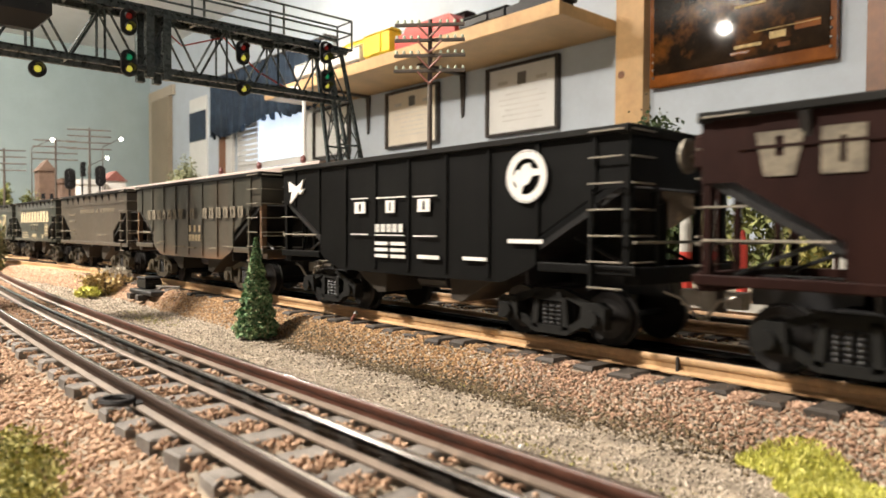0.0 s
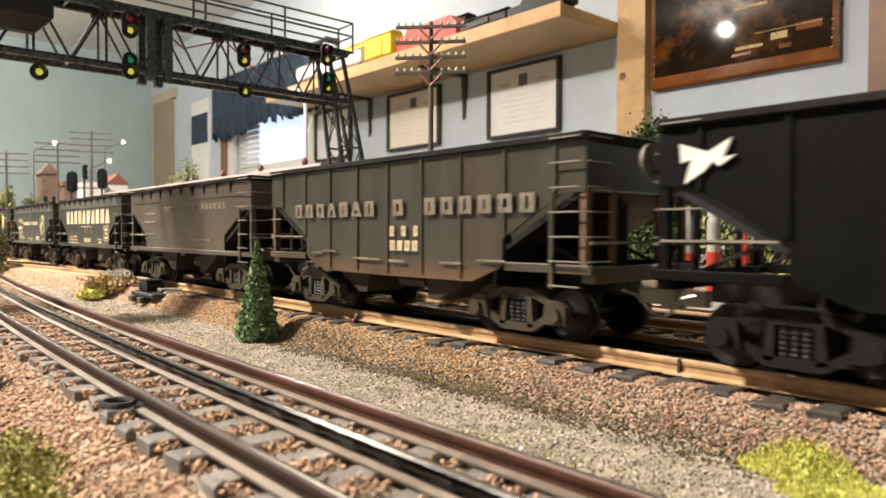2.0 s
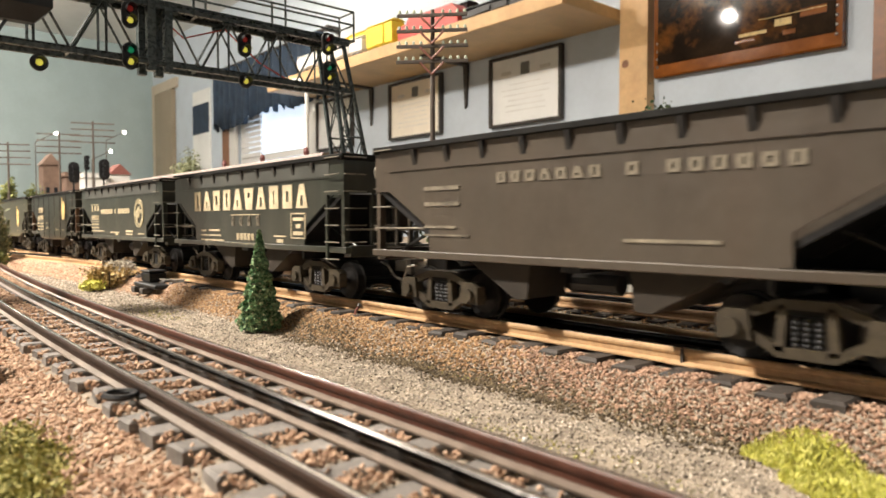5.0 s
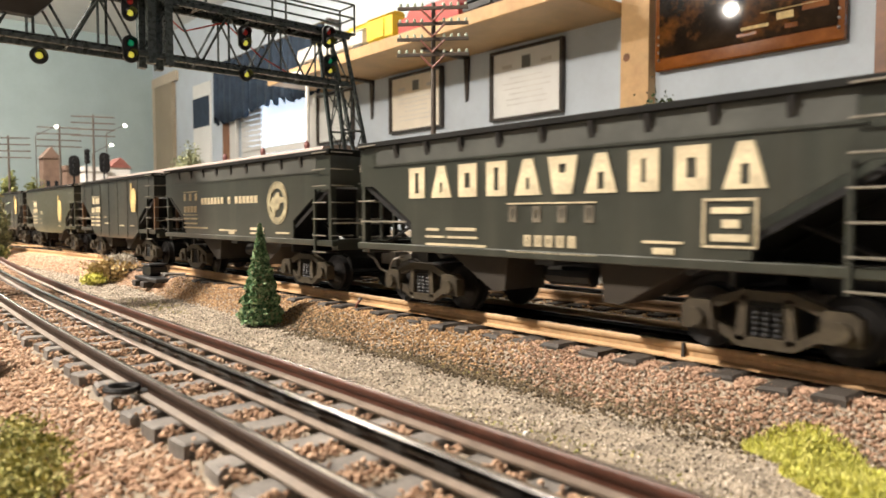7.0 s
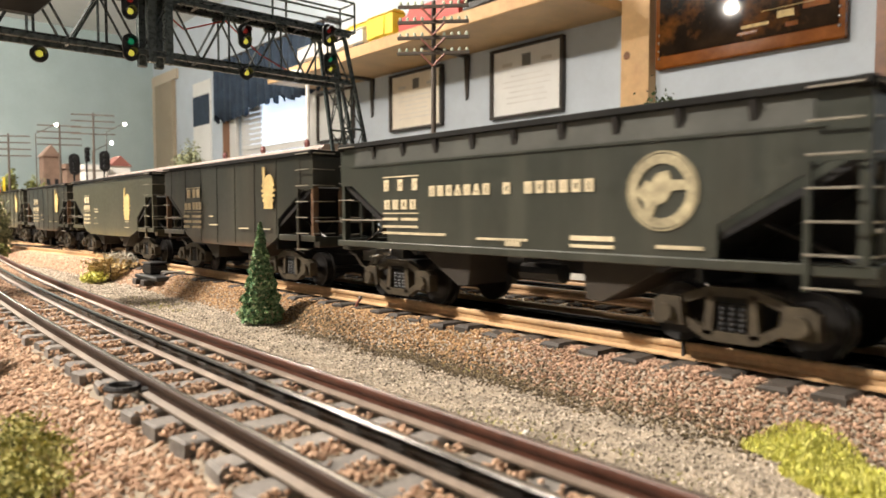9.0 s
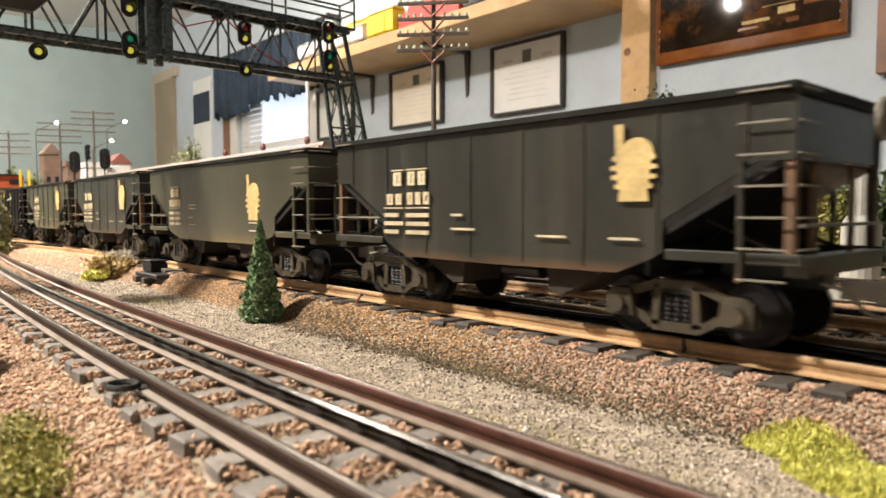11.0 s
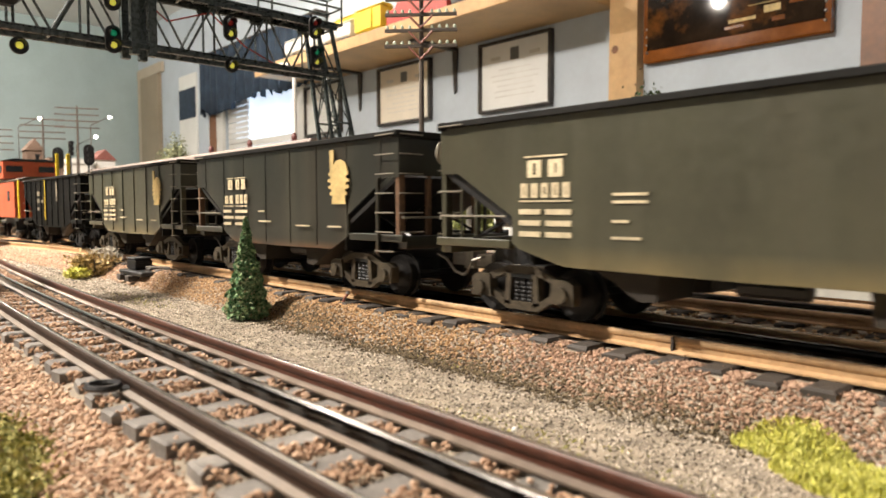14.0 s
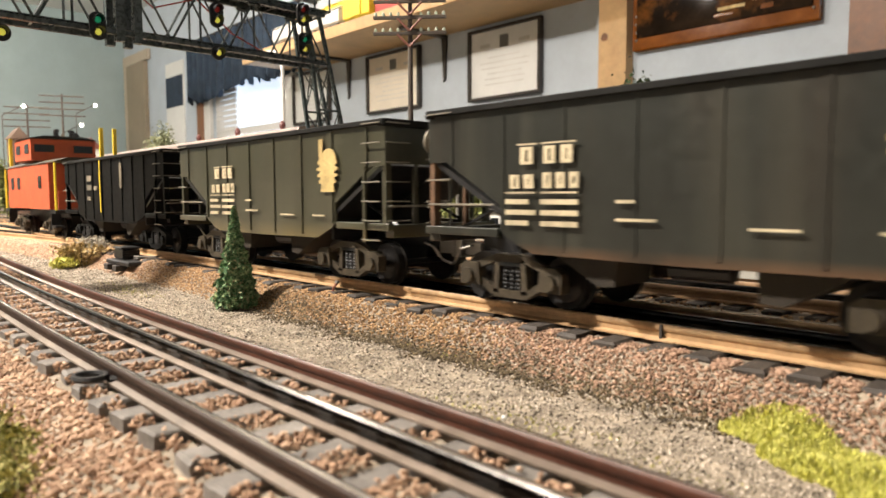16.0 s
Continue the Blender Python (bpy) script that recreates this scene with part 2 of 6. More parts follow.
BODY = {
    "oxide": mat("brown_oxide_car_paint", (0.018, 0.0055, 0.004), 0.55, spec=0.12, scale=300, vary=0.25, streak=[(120, (0.034, 0.014, 0.010), 0.4)]),
    "black": mat("black_car_paint", (0.0042, 0.0044, 0.0044), 0.55, spec=0.10, scale=300, vary=0.25, streak=[(90, (0.007, 0.007, 0.0066), 0.5)]),
    "taupe": mat("weathered_taupe_car_paint", (0.037, 0.035, 0.025), 0.36, spec=0.85, scale=260, vary=0.2, streak=[(90, (0.061, 0.056, 0.042), 0.5), (60, (0.070, 0.039, 0.021), 0.35)], rim=(RUSTY, 0.019, 0.027, 0.55)),
    "brown": mat("weathered_brown_grey_car_paint", (0.068, 0.053, 0.038), 0.38, spec=0.85, scale=260, vary=0.2, streak=[(80, (0.064, 0.054, 0.041), 0.4), (50, (0.052, 0.032, 0.020), 0.4)]),
    "slate": mat("dark_slate_car_paint", (0.027, 0.031, 0.023), 0.34, spec=0.85, scale=260, vary=0.2, streak=[(110, (0.058, 0.061, 0.046), 0.5), (50, (0.035, 0.026, 0.017), 0.25)]),
    "grey": mat("weathered_dark_grey_car_paint", (0.018, 0.0195, 0.015), 0.36, spec=0.6, scale=260, vary=0.2, streak=[(80, (0.058, 0.057, 0.041), 0.4), (45, (0.058, 0.035, 0.020), 0.28)], rim=(RUSTY, 0.0185, 0.0225, 0.45)),
    "olive": mat("weathered_olive_car_paint", (0.046, 0.045, 0.025), 0.35, spec=0.85, scale=260, vary=0.2, streak=[(80, (0.070, 0.067, 0.043), 0.4), (45, (0.049, 0.036, 0.020), 0.3)], rim=((0.17, 0.13, 0.055), 0.019, 0.026, 0.5)),
}


# ---- mesh helpers ----
class Solid:
    """Collects simple closed forms into one mesh."""

    def __init__(self):
        self.v, self.f = [], []

    def add(self, verts, faces):
        o = len(self.v)
        self.v += [tuple(p) for p in verts]
        self.f += [[i + o for i in f] for f in faces]
        return self

    def box(self, x0, x1, y0, y1, z0, z1, c=0.0):
        if not c:
            v = [(x, y, z) for x in (x0, x1) for y in (y0, y1) for z in (z0, z1)]
            return self.add(v, [(0, 1, 3, 2), (4, 6, 7, 5), (0, 4, 5, 1), (2, 3, 7, 6), (0, 2, 6, 4), (1, 5, 7, 3)])
        ring = lambda d, z: [(x0 + d, y0 + d, z), (x1 - d, y0 + d, z), (x1 - d, y1 - d, z), (x0 + d, y1 - d, z)]
        v = ring(c, z0) + ring(0, z0 + c) + ring(0, z1 - c) + ring(c, z1)
        f = [(3, 2, 1, 0), (12, 13, 14, 15)]
        for k in range(3):
            f += [(k * 4 + i, k * 4 + (i + 1) % 4, k * 4 + 4 + (i + 1) % 4, k * 4 + 4 + i) for i in range(4)]
        return self.add(v, f)

    def prism(self, pts, y0, y1, axis="y"):
        """A polygon in x, z (or y, z with axis x; x, y with axis z) drawn out along the axis."""
        put = {"y": lambda a, b, d: (a, d, b), "x": lambda a, b, d: (d, a, b), "z": lambda a, b, d: (a, b, d)}[axis]
        n = len(pts)
        v = [put(a, b, y0) for a, b in pts] + [put(a, b, y1) for a, b in pts]
        f = [list(range(n)), list(range(2 * n - 1, n - 1, -1))] + [(i, i + n, (i + 1) % n + n, (i + 1) % n) for i in range(n)]
        return self.add(v, f)

    def rod(self, a, b, r, n=6, r2=None):
        a, b = Vector(a), Vector(b)
        q = (b - a).to_track_quat("Z", "Y")
        r2 = r if r2 is None else r2
        ring = [(math.cos(2 * math.pi * i / n), math.sin(2 * math.pi * i / n)) for i in range(n)]
        v = [a + q @ Vector((c * r, s * r, 0)) for c, s in ring] + [b + q @ Vector((c * r2, s * r2, 0)) for c, s in ring]
        f = [list(range(n - 1, -1, -1)), list(range(n, 2 * n))] + [(i, (i + 1) % n, (i + 1) % n + n, i + n) for i in range(n)]
        return self.add(v, f)

    def lathe(self, prof, n=12, at=(0, 0, 0)):
        """Profile of (radius, height) turned about z."""
        v, f = [], []
        for r, z in prof:
            v += [(at[0] + r * math.cos(2 * math.pi * i / n), at[1] + r * math.sin(2 * math.pi * i / n), at[2] + z) for i in range(n)]
        for k in range(len(prof) - 1):
            f += [(k * n + i, k * n + (i + 1) % n, (k + 1) * n + (i + 1) % n, (k + 1) * n + i) for i in range(n)]
        f += [list(range(n - 1, -1, -1)), list(range((len(prof) - 1) * n, len(prof) * n))]
        return self.add(v, f)

    def pipe(self, pts, r, n=6):
        for a, b in zip(pts, pts[1:]):
            self.rod(a, b, r, n)
        return self

    def mesh(self, name):
        me = bpy.data.meshes.new(name)
        me.from_pydata(self.v, [], self.f)
        bm = bmesh.new()
        bm.from_mesh(me)
        bmesh.ops.recalc_face_normals(bm, faces=bm.faces)
        bm.to_mesh(me)
        bm.free()
        return me


def part(name, s, material, parent=None, label="", at=None):
    me = s if isinstance(s, bpy.types.Mesh) else s.mesh(name)
    if not me.materials:
        me.materials.append(material)
    ob = new(name, me)
    if parent is not None:
        ob.parent = parent
    if at is not None:
        ob.matrix_basis = at
    if label:
        tagged(ob, label)
    return ob


def thing(name, label, category, m=None, group="", kind=""):
    ob = new(name)
    ob.empty_display_size = 0.01
    if m is not None:
        ob.matrix_basis = m
    return tagged(ob, label, category, group, kind)


def structure(name, s, material, label, category):
    return tagged(part(name, s, material), label, category, kind="structure")


def scatter(name, pos, size, material, flat=0.75, seed=1, tall=1.0):
    """Many small irregular grains as one mesh."""
    rng = np.random.default_rng(seed)
    n = len(pos)
    base = np.array([(1, 0, 0), (0, 1, 0), (-1, 0, 0), (0, -1, 0), (0, 0, 1), (0, 0, -1)], float)
    tri = np.array([(0, 1, 4), (1, 2, 4), (2, 3, 4), (3, 0, 4), (1, 0, 5), (2, 1, 5), (3, 2, 5), (0, 3, 5)])
    a = rng.uniform(0, 2 * np.pi, n)
    v = base[None] * rng.uniform(0.6, 1.25, (n, 6, 1)) + rng.normal(0, 0.18, (n, 6, 3))
    v[:, :, 2] *= flat * tall
    tip = rng.normal(0, 0.5, (n, 2))
    v[:, :, 0] += v[:, :, 2] * tip[:, :1]
    c, s = np.cos(a)[:, None], np.sin(a)[:, None]
    x, y = v[:, :, 0] * c - v[:, :, 1] * s, v[:, :, 0] * s + v[:, :, 1] * c
    v = np.stack([x, y, v[:, :, 2]], -1) * np.asarray(size).reshape(-1, 1, 1) + np.asarray(pos)[:, None, :]
    return fast_mesh(name, v.reshape(-1, 3), (tri[None] + (np.arange(n) * 6)[:, None, None]).reshape(-1, 3), material)


def fast_mesh(name, v, tri, material, smooth=False):
    me = bpy.data.meshes.new(name)
    k = tri.shape[1]
    me.vertices.add(len(v))
    me.vertices.foreach_set("co", np.ascontiguousarray(v, np.float32).ravel())
    me.loops.add(tri.size)
    me.loops.foreach_set("vertex_index", np.ascontiguousarray(tri, np.int32).ravel())
    me.polygons.add(len(tri))
    me.polygons.foreach_set("loop_start", np.arange(0, tri.size, k, dtype=np.int32))
    me.polygons.foreach_set("loop_total", np.full(len(tri), k, np.int32))
    if smooth:
        me.polygons.foreach_set("use_smooth", np.ones(len(tri), bool))
    me.update(calc_edges=True)
    me.materials.append(material)
    return me


def leaves(name, pos, size, material, seed=1, up=0.0, wide=0.28):
    """Small two-sided leaf blades, each a bent quad, as one mesh."""
    rng = np.random.default_rng(seed)
    n = len(pos)
    d = rng.normal(0, 1, (n, 3))
    d[:, 2] += up
    d /= np.linalg.norm(d, axis=1)[:, None]
    w = np.cross(d, rng.normal(0, 1, (n, 3)))
    w /= np.linalg.norm(w, axis=1)[:, None]
    nn = np.cross(d, w)
    s = (np.asarray(size) * rng.uniform(0.6, 1.3, n))[:, None]
    p = np.asarray(pos)
    v = np.stack([p - d * s * 0.5, p + w * s * wide + nn * s * 0.1, p + d * s * 0.6, p - w * s * wide + nn * s * 0.1], 1)
    idx = np.arange(n)[:, None] * 4
    tri = np.concatenate([idx + np.array([[0, 1, 2]]), idx + np.array([[0, 2, 3]])], 0)
    return fast_mesh(name, v.reshape(-1, 3), tri, material)


# ---- the room ----
WY, WX, EX, SY, FLOORZ = 1.79, -5.32, 2.2, -5.6, -1.02
structure("floor", Solid().box(WX - 0.1, EX + 0.1, SY - 0.1, WY + 0.1, FLOORZ - 0.1, FLOORZ), CARPET, "dark carpeted room floor", "floor")
structure("ceiling", Solid().box(WX - 0.1, EX + 0.1, SY - 0.1, WY + 0.1, CEIL, CEIL + 0.1), CEILING, "plain white painted ceiling", "ceiling")
# window opening in the long wall
W0, W1, WZ0, WZ1 = -3.86, -3.03, 0.16, 0.90
wn_ = Solid()
wn_.box(WX - 0.1, W0, WY, WY + 0.1, FLOORZ, CEIL).box(W1, EX + 0.1, WY, WY + 0.1, FLOORZ, CEIL)
wn_.box(W0, W1, WY, WY + 0.1, FLOORZ, WZ0).box(W0, W1, WY, WY + 0.1, WZ1, CEIL)
structure("wall_north", wn_, WALL, "unseen light blue closing wall with certificates", "wall")
structure("wall_west", Solid().box(WX - 0.1, WX, SY, WY, FLOORZ, CEIL), WALL_TEAL, "grey-green painted end wall", "wall")
structure("wall_east", Solid().box(EX, EX + 0.1, SY, WY, FLOORZ, CEIL), WALL, "unseen light blue closing wall", "wall")
# unseen wall, set far back to dim fill and reflections on the car sides
structure("wall_south", Solid().box(WX - 0.1, EX + 0.1, SY - 0.1, SY, FLOORZ, CEIL), WALL, "unseen light blue closing wall", "wall")


def window():
    w = thing("window_1", "white sash window with bright daylight behind", "window", kind="structure")
    y = WY + 0.02
    part("window_frame", Solid().box(W0, W0 + 0.05, y, y + 0.06, WZ0, WZ1).box(W1 - 0.05, W1, y, y + 0.06, WZ0, WZ1)
         .box(W0 + 0.05, W1 - 0.05, y, y + 0.06, WZ0, WZ0 + 0.05).box(W0 + 0.05, W1 - 0.05, y, y + 0.06, WZ1 - 0.05, WZ1)
         .box(W0 + 0.05, W1 - 0.05, y, y + 0.05, 0.405, 0.44), WHITEPAINT, w)
    part("window_sill", Solid().box(W0 - 0.05, W1 + 0.05, WY - 0.06, WY - 0.002, WZ0 - 0.03, WZ0, 0.004), WHITEPAINT, w)
    for x0, x1, nm in ((W0 - 0.085, W0 - 0.003, "side_trim"), (W1 + 0.003, W1 + 0.085, "side_trim")):
        part(nm, Solid().box(x0, x1, WY - 0.022, WY - 0.002, WZ0, WZ1 + 0.03, 0.003), WHITEPAINT, w, "white painted trim")
    part("outer_trim", Solid().box(W0 - 0.18, W0 - 0.088, WY - 0.024, WY - 0.002, WZ0 - 0.5, WZ1 + 0.03, 0.003), TRIMWOOD, w, "brown stained wood trim")
    for z0, z1 in ((WZ0 + 0.05, 0.405), (0.44, WZ1 - 0.05)):
        part("pane", Solid().box(W0 + 0.05, W1 - 0.05, y + 0.02, y + 0.026, z0, z1), GLASSLIT, w, "pane full of bluish daylight")
    # slatted blind at the side of the window
    for k in range(16):
        z = WZ0 + 0.03 + k * 0.03
        part("blind_slat", Solid().box(W0 + 0.02, W0 + 0.27, WY + 0.004, WY + 0.016, z, z + 0.024), WHITEPAINT, w)


window()


def curtain(x0, x1, z0, z1, label, folds=9, ragged=0.06, seed=3):
    rng = random.Random(seed)
    n = folds * 8
    v, f = [], []
    for side in (0, 1):
        for i in range(n + 1):
            x = x0 + (x1 - x0) * i / n
            y = WY - 0.07 + 0.022 * math.sin(2 * math.pi * folds * i / n) + 0.008 * rng.uniform(-1, 1) + 0.004 * side
            lo = z0 + ragged * (0.5 + 0.5 * math.sin(i * 0.9 + seed)) * (0.4 + 0.6 * math.sin(i * 0.23) ** 2)
            v += [(x, y, lo), (x, y, 0.5 * (lo + z1)), (x, y, z1)]
    m = (n + 1) * 3
    for i in range(n):
        for k in range(2):
            a = i * 3 + k
            f += [(a, a + 3, a + 4, a + 1), (a + m, a + 1 + m, a + 4 + m, a + 3 + m)]
        for k in (0, 2):
            a = i * 3 + k
            f.append((a, a + m, a + 3 + m, a + 3))
    f += [(0, 1, 1 + m, m), (1, 2, 2 + m, 1 + m)]
    e = n * 3
    f += [(e, e + m, e + 1 + m, e + 1), (e + 1, e + 1 + m, e + 2 + m, e + 2)]
    c = tagged(part("curtain", Solid().add(v, f), CURTAIN), label, "curtain", "curtains at the window")
    for p in c.data.polygons:
        p.use_smooth = True
    return c


curtain(-4.07, -3.59, 0.60, 0.950, "dark blue cloth curtain panel gathered beside the window", 6, 0.05, 2)
curtain(-3.58, -2.80, 0.63, 0.950, "dark blue cloth valance over the window top", 9, 0.05, 5)
rod_thing = thing("curtain_rod", "thin dark metal curtain rod above the window", "curtain rod")
part("rod", Solid().rod((-4.14, WY - 0.07, 0.955), (-2.74, WY - 0.07, 0.955), 0.009, 8), DARKWOOD, rod_thing)
for bx in (-4.12, -2.76):
    part("bracket", Solid().box(bx - 0.01, bx + 0.01, WY - 0.075, WY, 0.942, 0.968), DARKWOOD, rod_thing)


def wall_door():
    d = thing("door_1", "plain beige door closed in the far corner", "door", kind="structure")
    part("door_panel", Solid().box(-5.20, -4.86, WY - 0.03, WY - 0.002, FLOORZ, 0.99, 0.004), BEIGE, d)
    part("door_casing", Solid().box(-5.28, -5.203, WY - 0.022, WY - 0.002, FLOORZ, 1.06).box(-5.28, -4.80, WY - 0.024, WY - 0.004, 0.993, 1.06), CASING, d)


wall_door()


def wall_poster():
    p = thing("wall_calendar", "white calendar with a dark blue picture on the wall", "calendar")
    part("sheet", Solid().box(-4.53, -4.25, WY - 0.012, WY - 0.002, 0.20, 0.91), PAPER, p)
    part("picture", Solid().box(-4.52, -4.26, WY - 0.016, WY - 0.0125, 0.63, 0.82), CURTAIN, p, "dark blue printed picture")


wall_poster()


def certificate(x0, x1, z0, z1, label, seed):
    rng = random.Random(seed)
    f = 0.010
    y = WY - 0.002
    c = thing("framed_certificate", label, "framed certificate", group="framed certificates on the wall")
    for a in ((x0, x1, z0, z0 + f), (x0, x1, z1 - f, z1), (x0, x0 + f, z0 + f, z1 - f), (x1 - f, x1, z0 + f, z1 - f)):
        part("frame_side", Solid().box(a[0], a[1], y - 0.02, y, a[2], a[3], 0.002), DARKWOOD, c)
    part("paper", Solid().box(x0 + f, x1 - f, y - 0.008, y - 0.002, z0 + f, z1 - f), PAPER_AGED if seed == 2 else PAPER, c, "yellowed certificate paper" if seed == 2 else "cream certificate paper")
    cx, w, h = (x0 + x1) / 2, x1 - x0, z1 - z0
    yy = (y - 0.0085, y - 0.0081)
    part("vignette", Solid().box(cx - w * 0.06, cx + w * 0.06, *yy, z1 - h * 0.30, z1 - h * 0.13), INK, c, "small engraved picture")
    for s in (-1, 1):
        part("ornament", Solid().box(cx + s * w * 0.27 - w * 0.07, cx + s * w * 0.27 + w * 0.07, *yy, z1 - h * 0.27, z1 - h * 0.22), FAINT, c)
    for k in range(6):
        z = z1 - h * (0.42 + 0.075 * k)
        a = w * rng.uniform(0.2, 0.36)
        part("text_line", Solid().box(cx - a, cx + a, *yy, z, z + h * 0.010), FAINT, c)
    return c


certificate(-1.753, -1.424, 0.392, 0.638, "black framed cream certificate hanging on the blue wall", 1)
certificate(-2.357, -2.02, 0.402, 0.640, "black framed yellowed certificate hanging on the blue wall", 2)
certificate(-2.95, -2.64, 0.402, 0.640, "black framed certificate partly behind the signal gantry", 3)

# upright board on the wall
post = thing("wall_post", "pale knotty pine upright board fixed to the wall", "post")
part("board", Solid().box(-1.188, -1.095, WY - 0.04, WY - 0.002, -0.3, CEIL - 0.004, 0.003), PINE, post)
for kz in (0.16, 0.52, 0.78):
    part("knot", Solid().lathe([(0.012, 0), (0.009, 0.0012)], 10), TRIMWOOD, post, "dark knot", Matrix.Translation((-1.148 + 0.02 * math.sin(kz * 9), WY - 0.0405, kz)) @ pose(0, 0, 0, 90))

# shelf with toy rolling stock
SZ0, SZ1, SY0 = 0.652, 0.687, 1.50
shelf = thing("wall_shelf", "long varnished board shelf on dark brackets", "shelf")
part("board", Solid().box(-2.90, -1.192, SY0, WY - 0.003, SZ0, SZ1, 0.003), CHIPBOARD, shelf)
part("front_lip", Solid().box(-2.90, -1.192, SY0 - 0.014, SY0 - 0.001, SZ0 - 0.004, SZ1 + 0.004, 0.002), PINE, shelf, "pale pine front lip")
for bx in (-2.50, -1.888):
    part("bracket", Solid().box(bx - 0.014, bx + 0.014, WY - 0.22, WY - 0.003, SZ0 - 0.010, SZ0 - 0.001)
         .prism([(bx - 0.014, SZ0 - 0.0105), (bx + 0.014, SZ0 - 0.0105), (bx + 0.006, SZ0 - 0.16), (bx - 0.004, SZ0 - 0.17)], WY - 0.010, WY - 0.003), DARKWOOD, shelf, "dark metal bracket")


def toy_car(x0, x1, y, h, body, label, loco=False):
    c = thing("toy_rail_vehicle", label, "toy train car", group="toy trains on the shelf")
    z = SZ1
    if loco:
        part("body", Solid().prism([(x0, z + 0.02), (x1, z + 0.02), (x1, z + h * 0.7), (x1 - 0.03, z + h), (x0 + 0.06, z + h), (x0 + 0.05, z + h * 0.8), (x0, z + h * 0.75)], y - 0.03, y + 0.03), body, c)
    else:
        part("body", Solid().box(x0, x1, y - 0.03, y + 0.03, z + 0.02, z + h, 0.006), body, c)
        part("roof", Solid().prism([(y - 0.032, z + h + 0.001), (y + 0.032, z + h + 0.001), (y + 0.018, z + h + 0.01), (y - 0.018, z + h + 0.01)], x0, x1, "x"), body, c)
        part("door", Solid().box((x0 + x1) / 2 - 0.03, (x0 + x1) / 2 + 0.03, y - 0.034, y - 0.0305, z + 0.026, z + h - 0.006), body, c)
    for tx in (x0 + 0.04, x1 - 0.04):
        part("truck", Solid().box(tx - 0.028, tx + 0.028, y - 0.026, y + 0.026, z + 0.006, z + 0.019).rod((tx - 0.017, y - 0.02, z + 0.009), (tx - 0.017, y + 0.02, z + 0.009), 0.009, 12).rod((tx + 0.017, y - 0.02, z + 0.009), (tx + 0.017, y + 0.02, z + 0.009), 0.009, 12), BLACK, c)
    return c


toy_car(-2.70, -2.43, 1.64, 0.135, YELLOW, "bright yellow toy boxcar on the shelf")
toy_car(-2.42, -2.16, 1.64, 0.140, YELLOW, "bright yellow toy boxcar on the shelf")
toy_car(-2.66, -2.42, 1.535, 0.075, WHITE, "white toy flat car with load on the shelf")
toy_car(-2.41, -2.17, 1.535, 0.072, WHITE, "low white toy gondola on the shelf")
toy_car(-2.155, -1.995, 1.545, 0.100, YELLOW, "low yellow toy gondola on the shelf")
toy_car(-1.98, -1.66, 1.56, 0.09, RED, "red toy diesel locomotive on the shelf", True)
toy_car(-1.96, -1.72, 1.66, 0.12, BODY["oxide"], "brown toy boxcar on the shelf")
toy_car(-1.64, -1.44, 1.56, 0.05, BLACK, "black toy tender on the shelf")
toy_car(-1.43, -1.21, 1.56, 0.06, BLACK, "black toy steam locomotive on the shelf", True)


def plaque(x0, x1, z0, z1):
    p = thing("varnished_plaque", "glossy amber wood plaque with a locomotive picture", "picture")
    y = WY - 0.003
    rim = 0.028
    part("board", Solid().box(x0, x1, y - 0.022, y, z0, z1, 0.004), AMBER, p)
    part("picture", Solid().box(x0 + rim * 0.5, x1 - rim * 0.5, y - 0.0255, y - 0.0225, z0 + rim * 1.25, z1 - rim), PICTURE, p, "dark glossy varnished picture of a steam engine")
    sh = Solid()
    sh.rod((x0 + 0.30, y - 0.0265, z0 + 0.10), (x0 + 0.46, y - 0.0265, z0 + 0.10), 0.001, 6)
    sh.box(x0 + 0.25, x0 + 0.32, y - 0.0275, y - 0.026, z0 + 0.065, z0 + 0.073).box(x0 + 0.34, x0 + 0.38, y - 0.0275, y - 0.026, z0 + 0.075, z0 + 0.092).box(x0 + 0.25, x0 + 0.33, y - 0.0275, y - 0.026, z0 + 0.17, z0 + 0.176)
    for gx, gz, gw, gh in ((0.36, 0.05, 0.03, 0.012), (0.40, 0.085, 0.06, 0.02), (0.42, 0.16, 0.05, 0.03), (0.24, 0.05, 0.05, 0.008)):
        part("amber_patch", Solid().box(x0 + gx, x0 + gx + gw, y - 0.0268, y - 0.0256, z0 + gz, z0 + gz + gh, 0.0005), AMBER, p, "warm amber patch of the picture")
    part("gilt_detail", sh, GOLD, p, "small gilt details of the engine")
    for cx in (x0 + 0.012, x1 - 0.012):
        for k in range(4):
            part("brass_stud", Solid().lathe([(0.004, 0), (0.0035, 0.002), (0.0015, 0.0035)], 8), STEEL, p, "shiny metal stud", Matrix.Translation((cx, y - 0.0222, z0 + 0.03 + 0.022 * k)) @ pose(0, 0, 0, 90))
    return p


plaque(-1.083, -0.590, 0.466, 0.86)
board2 = thing("wall_board", "reddish brown wood board on the wall", "board")
part("board", Solid().box(-0.525, -0.33, WY - 0.03, WY - 0.003, 0.36, 0.95, 0.003), TRIMWOOD, board2)

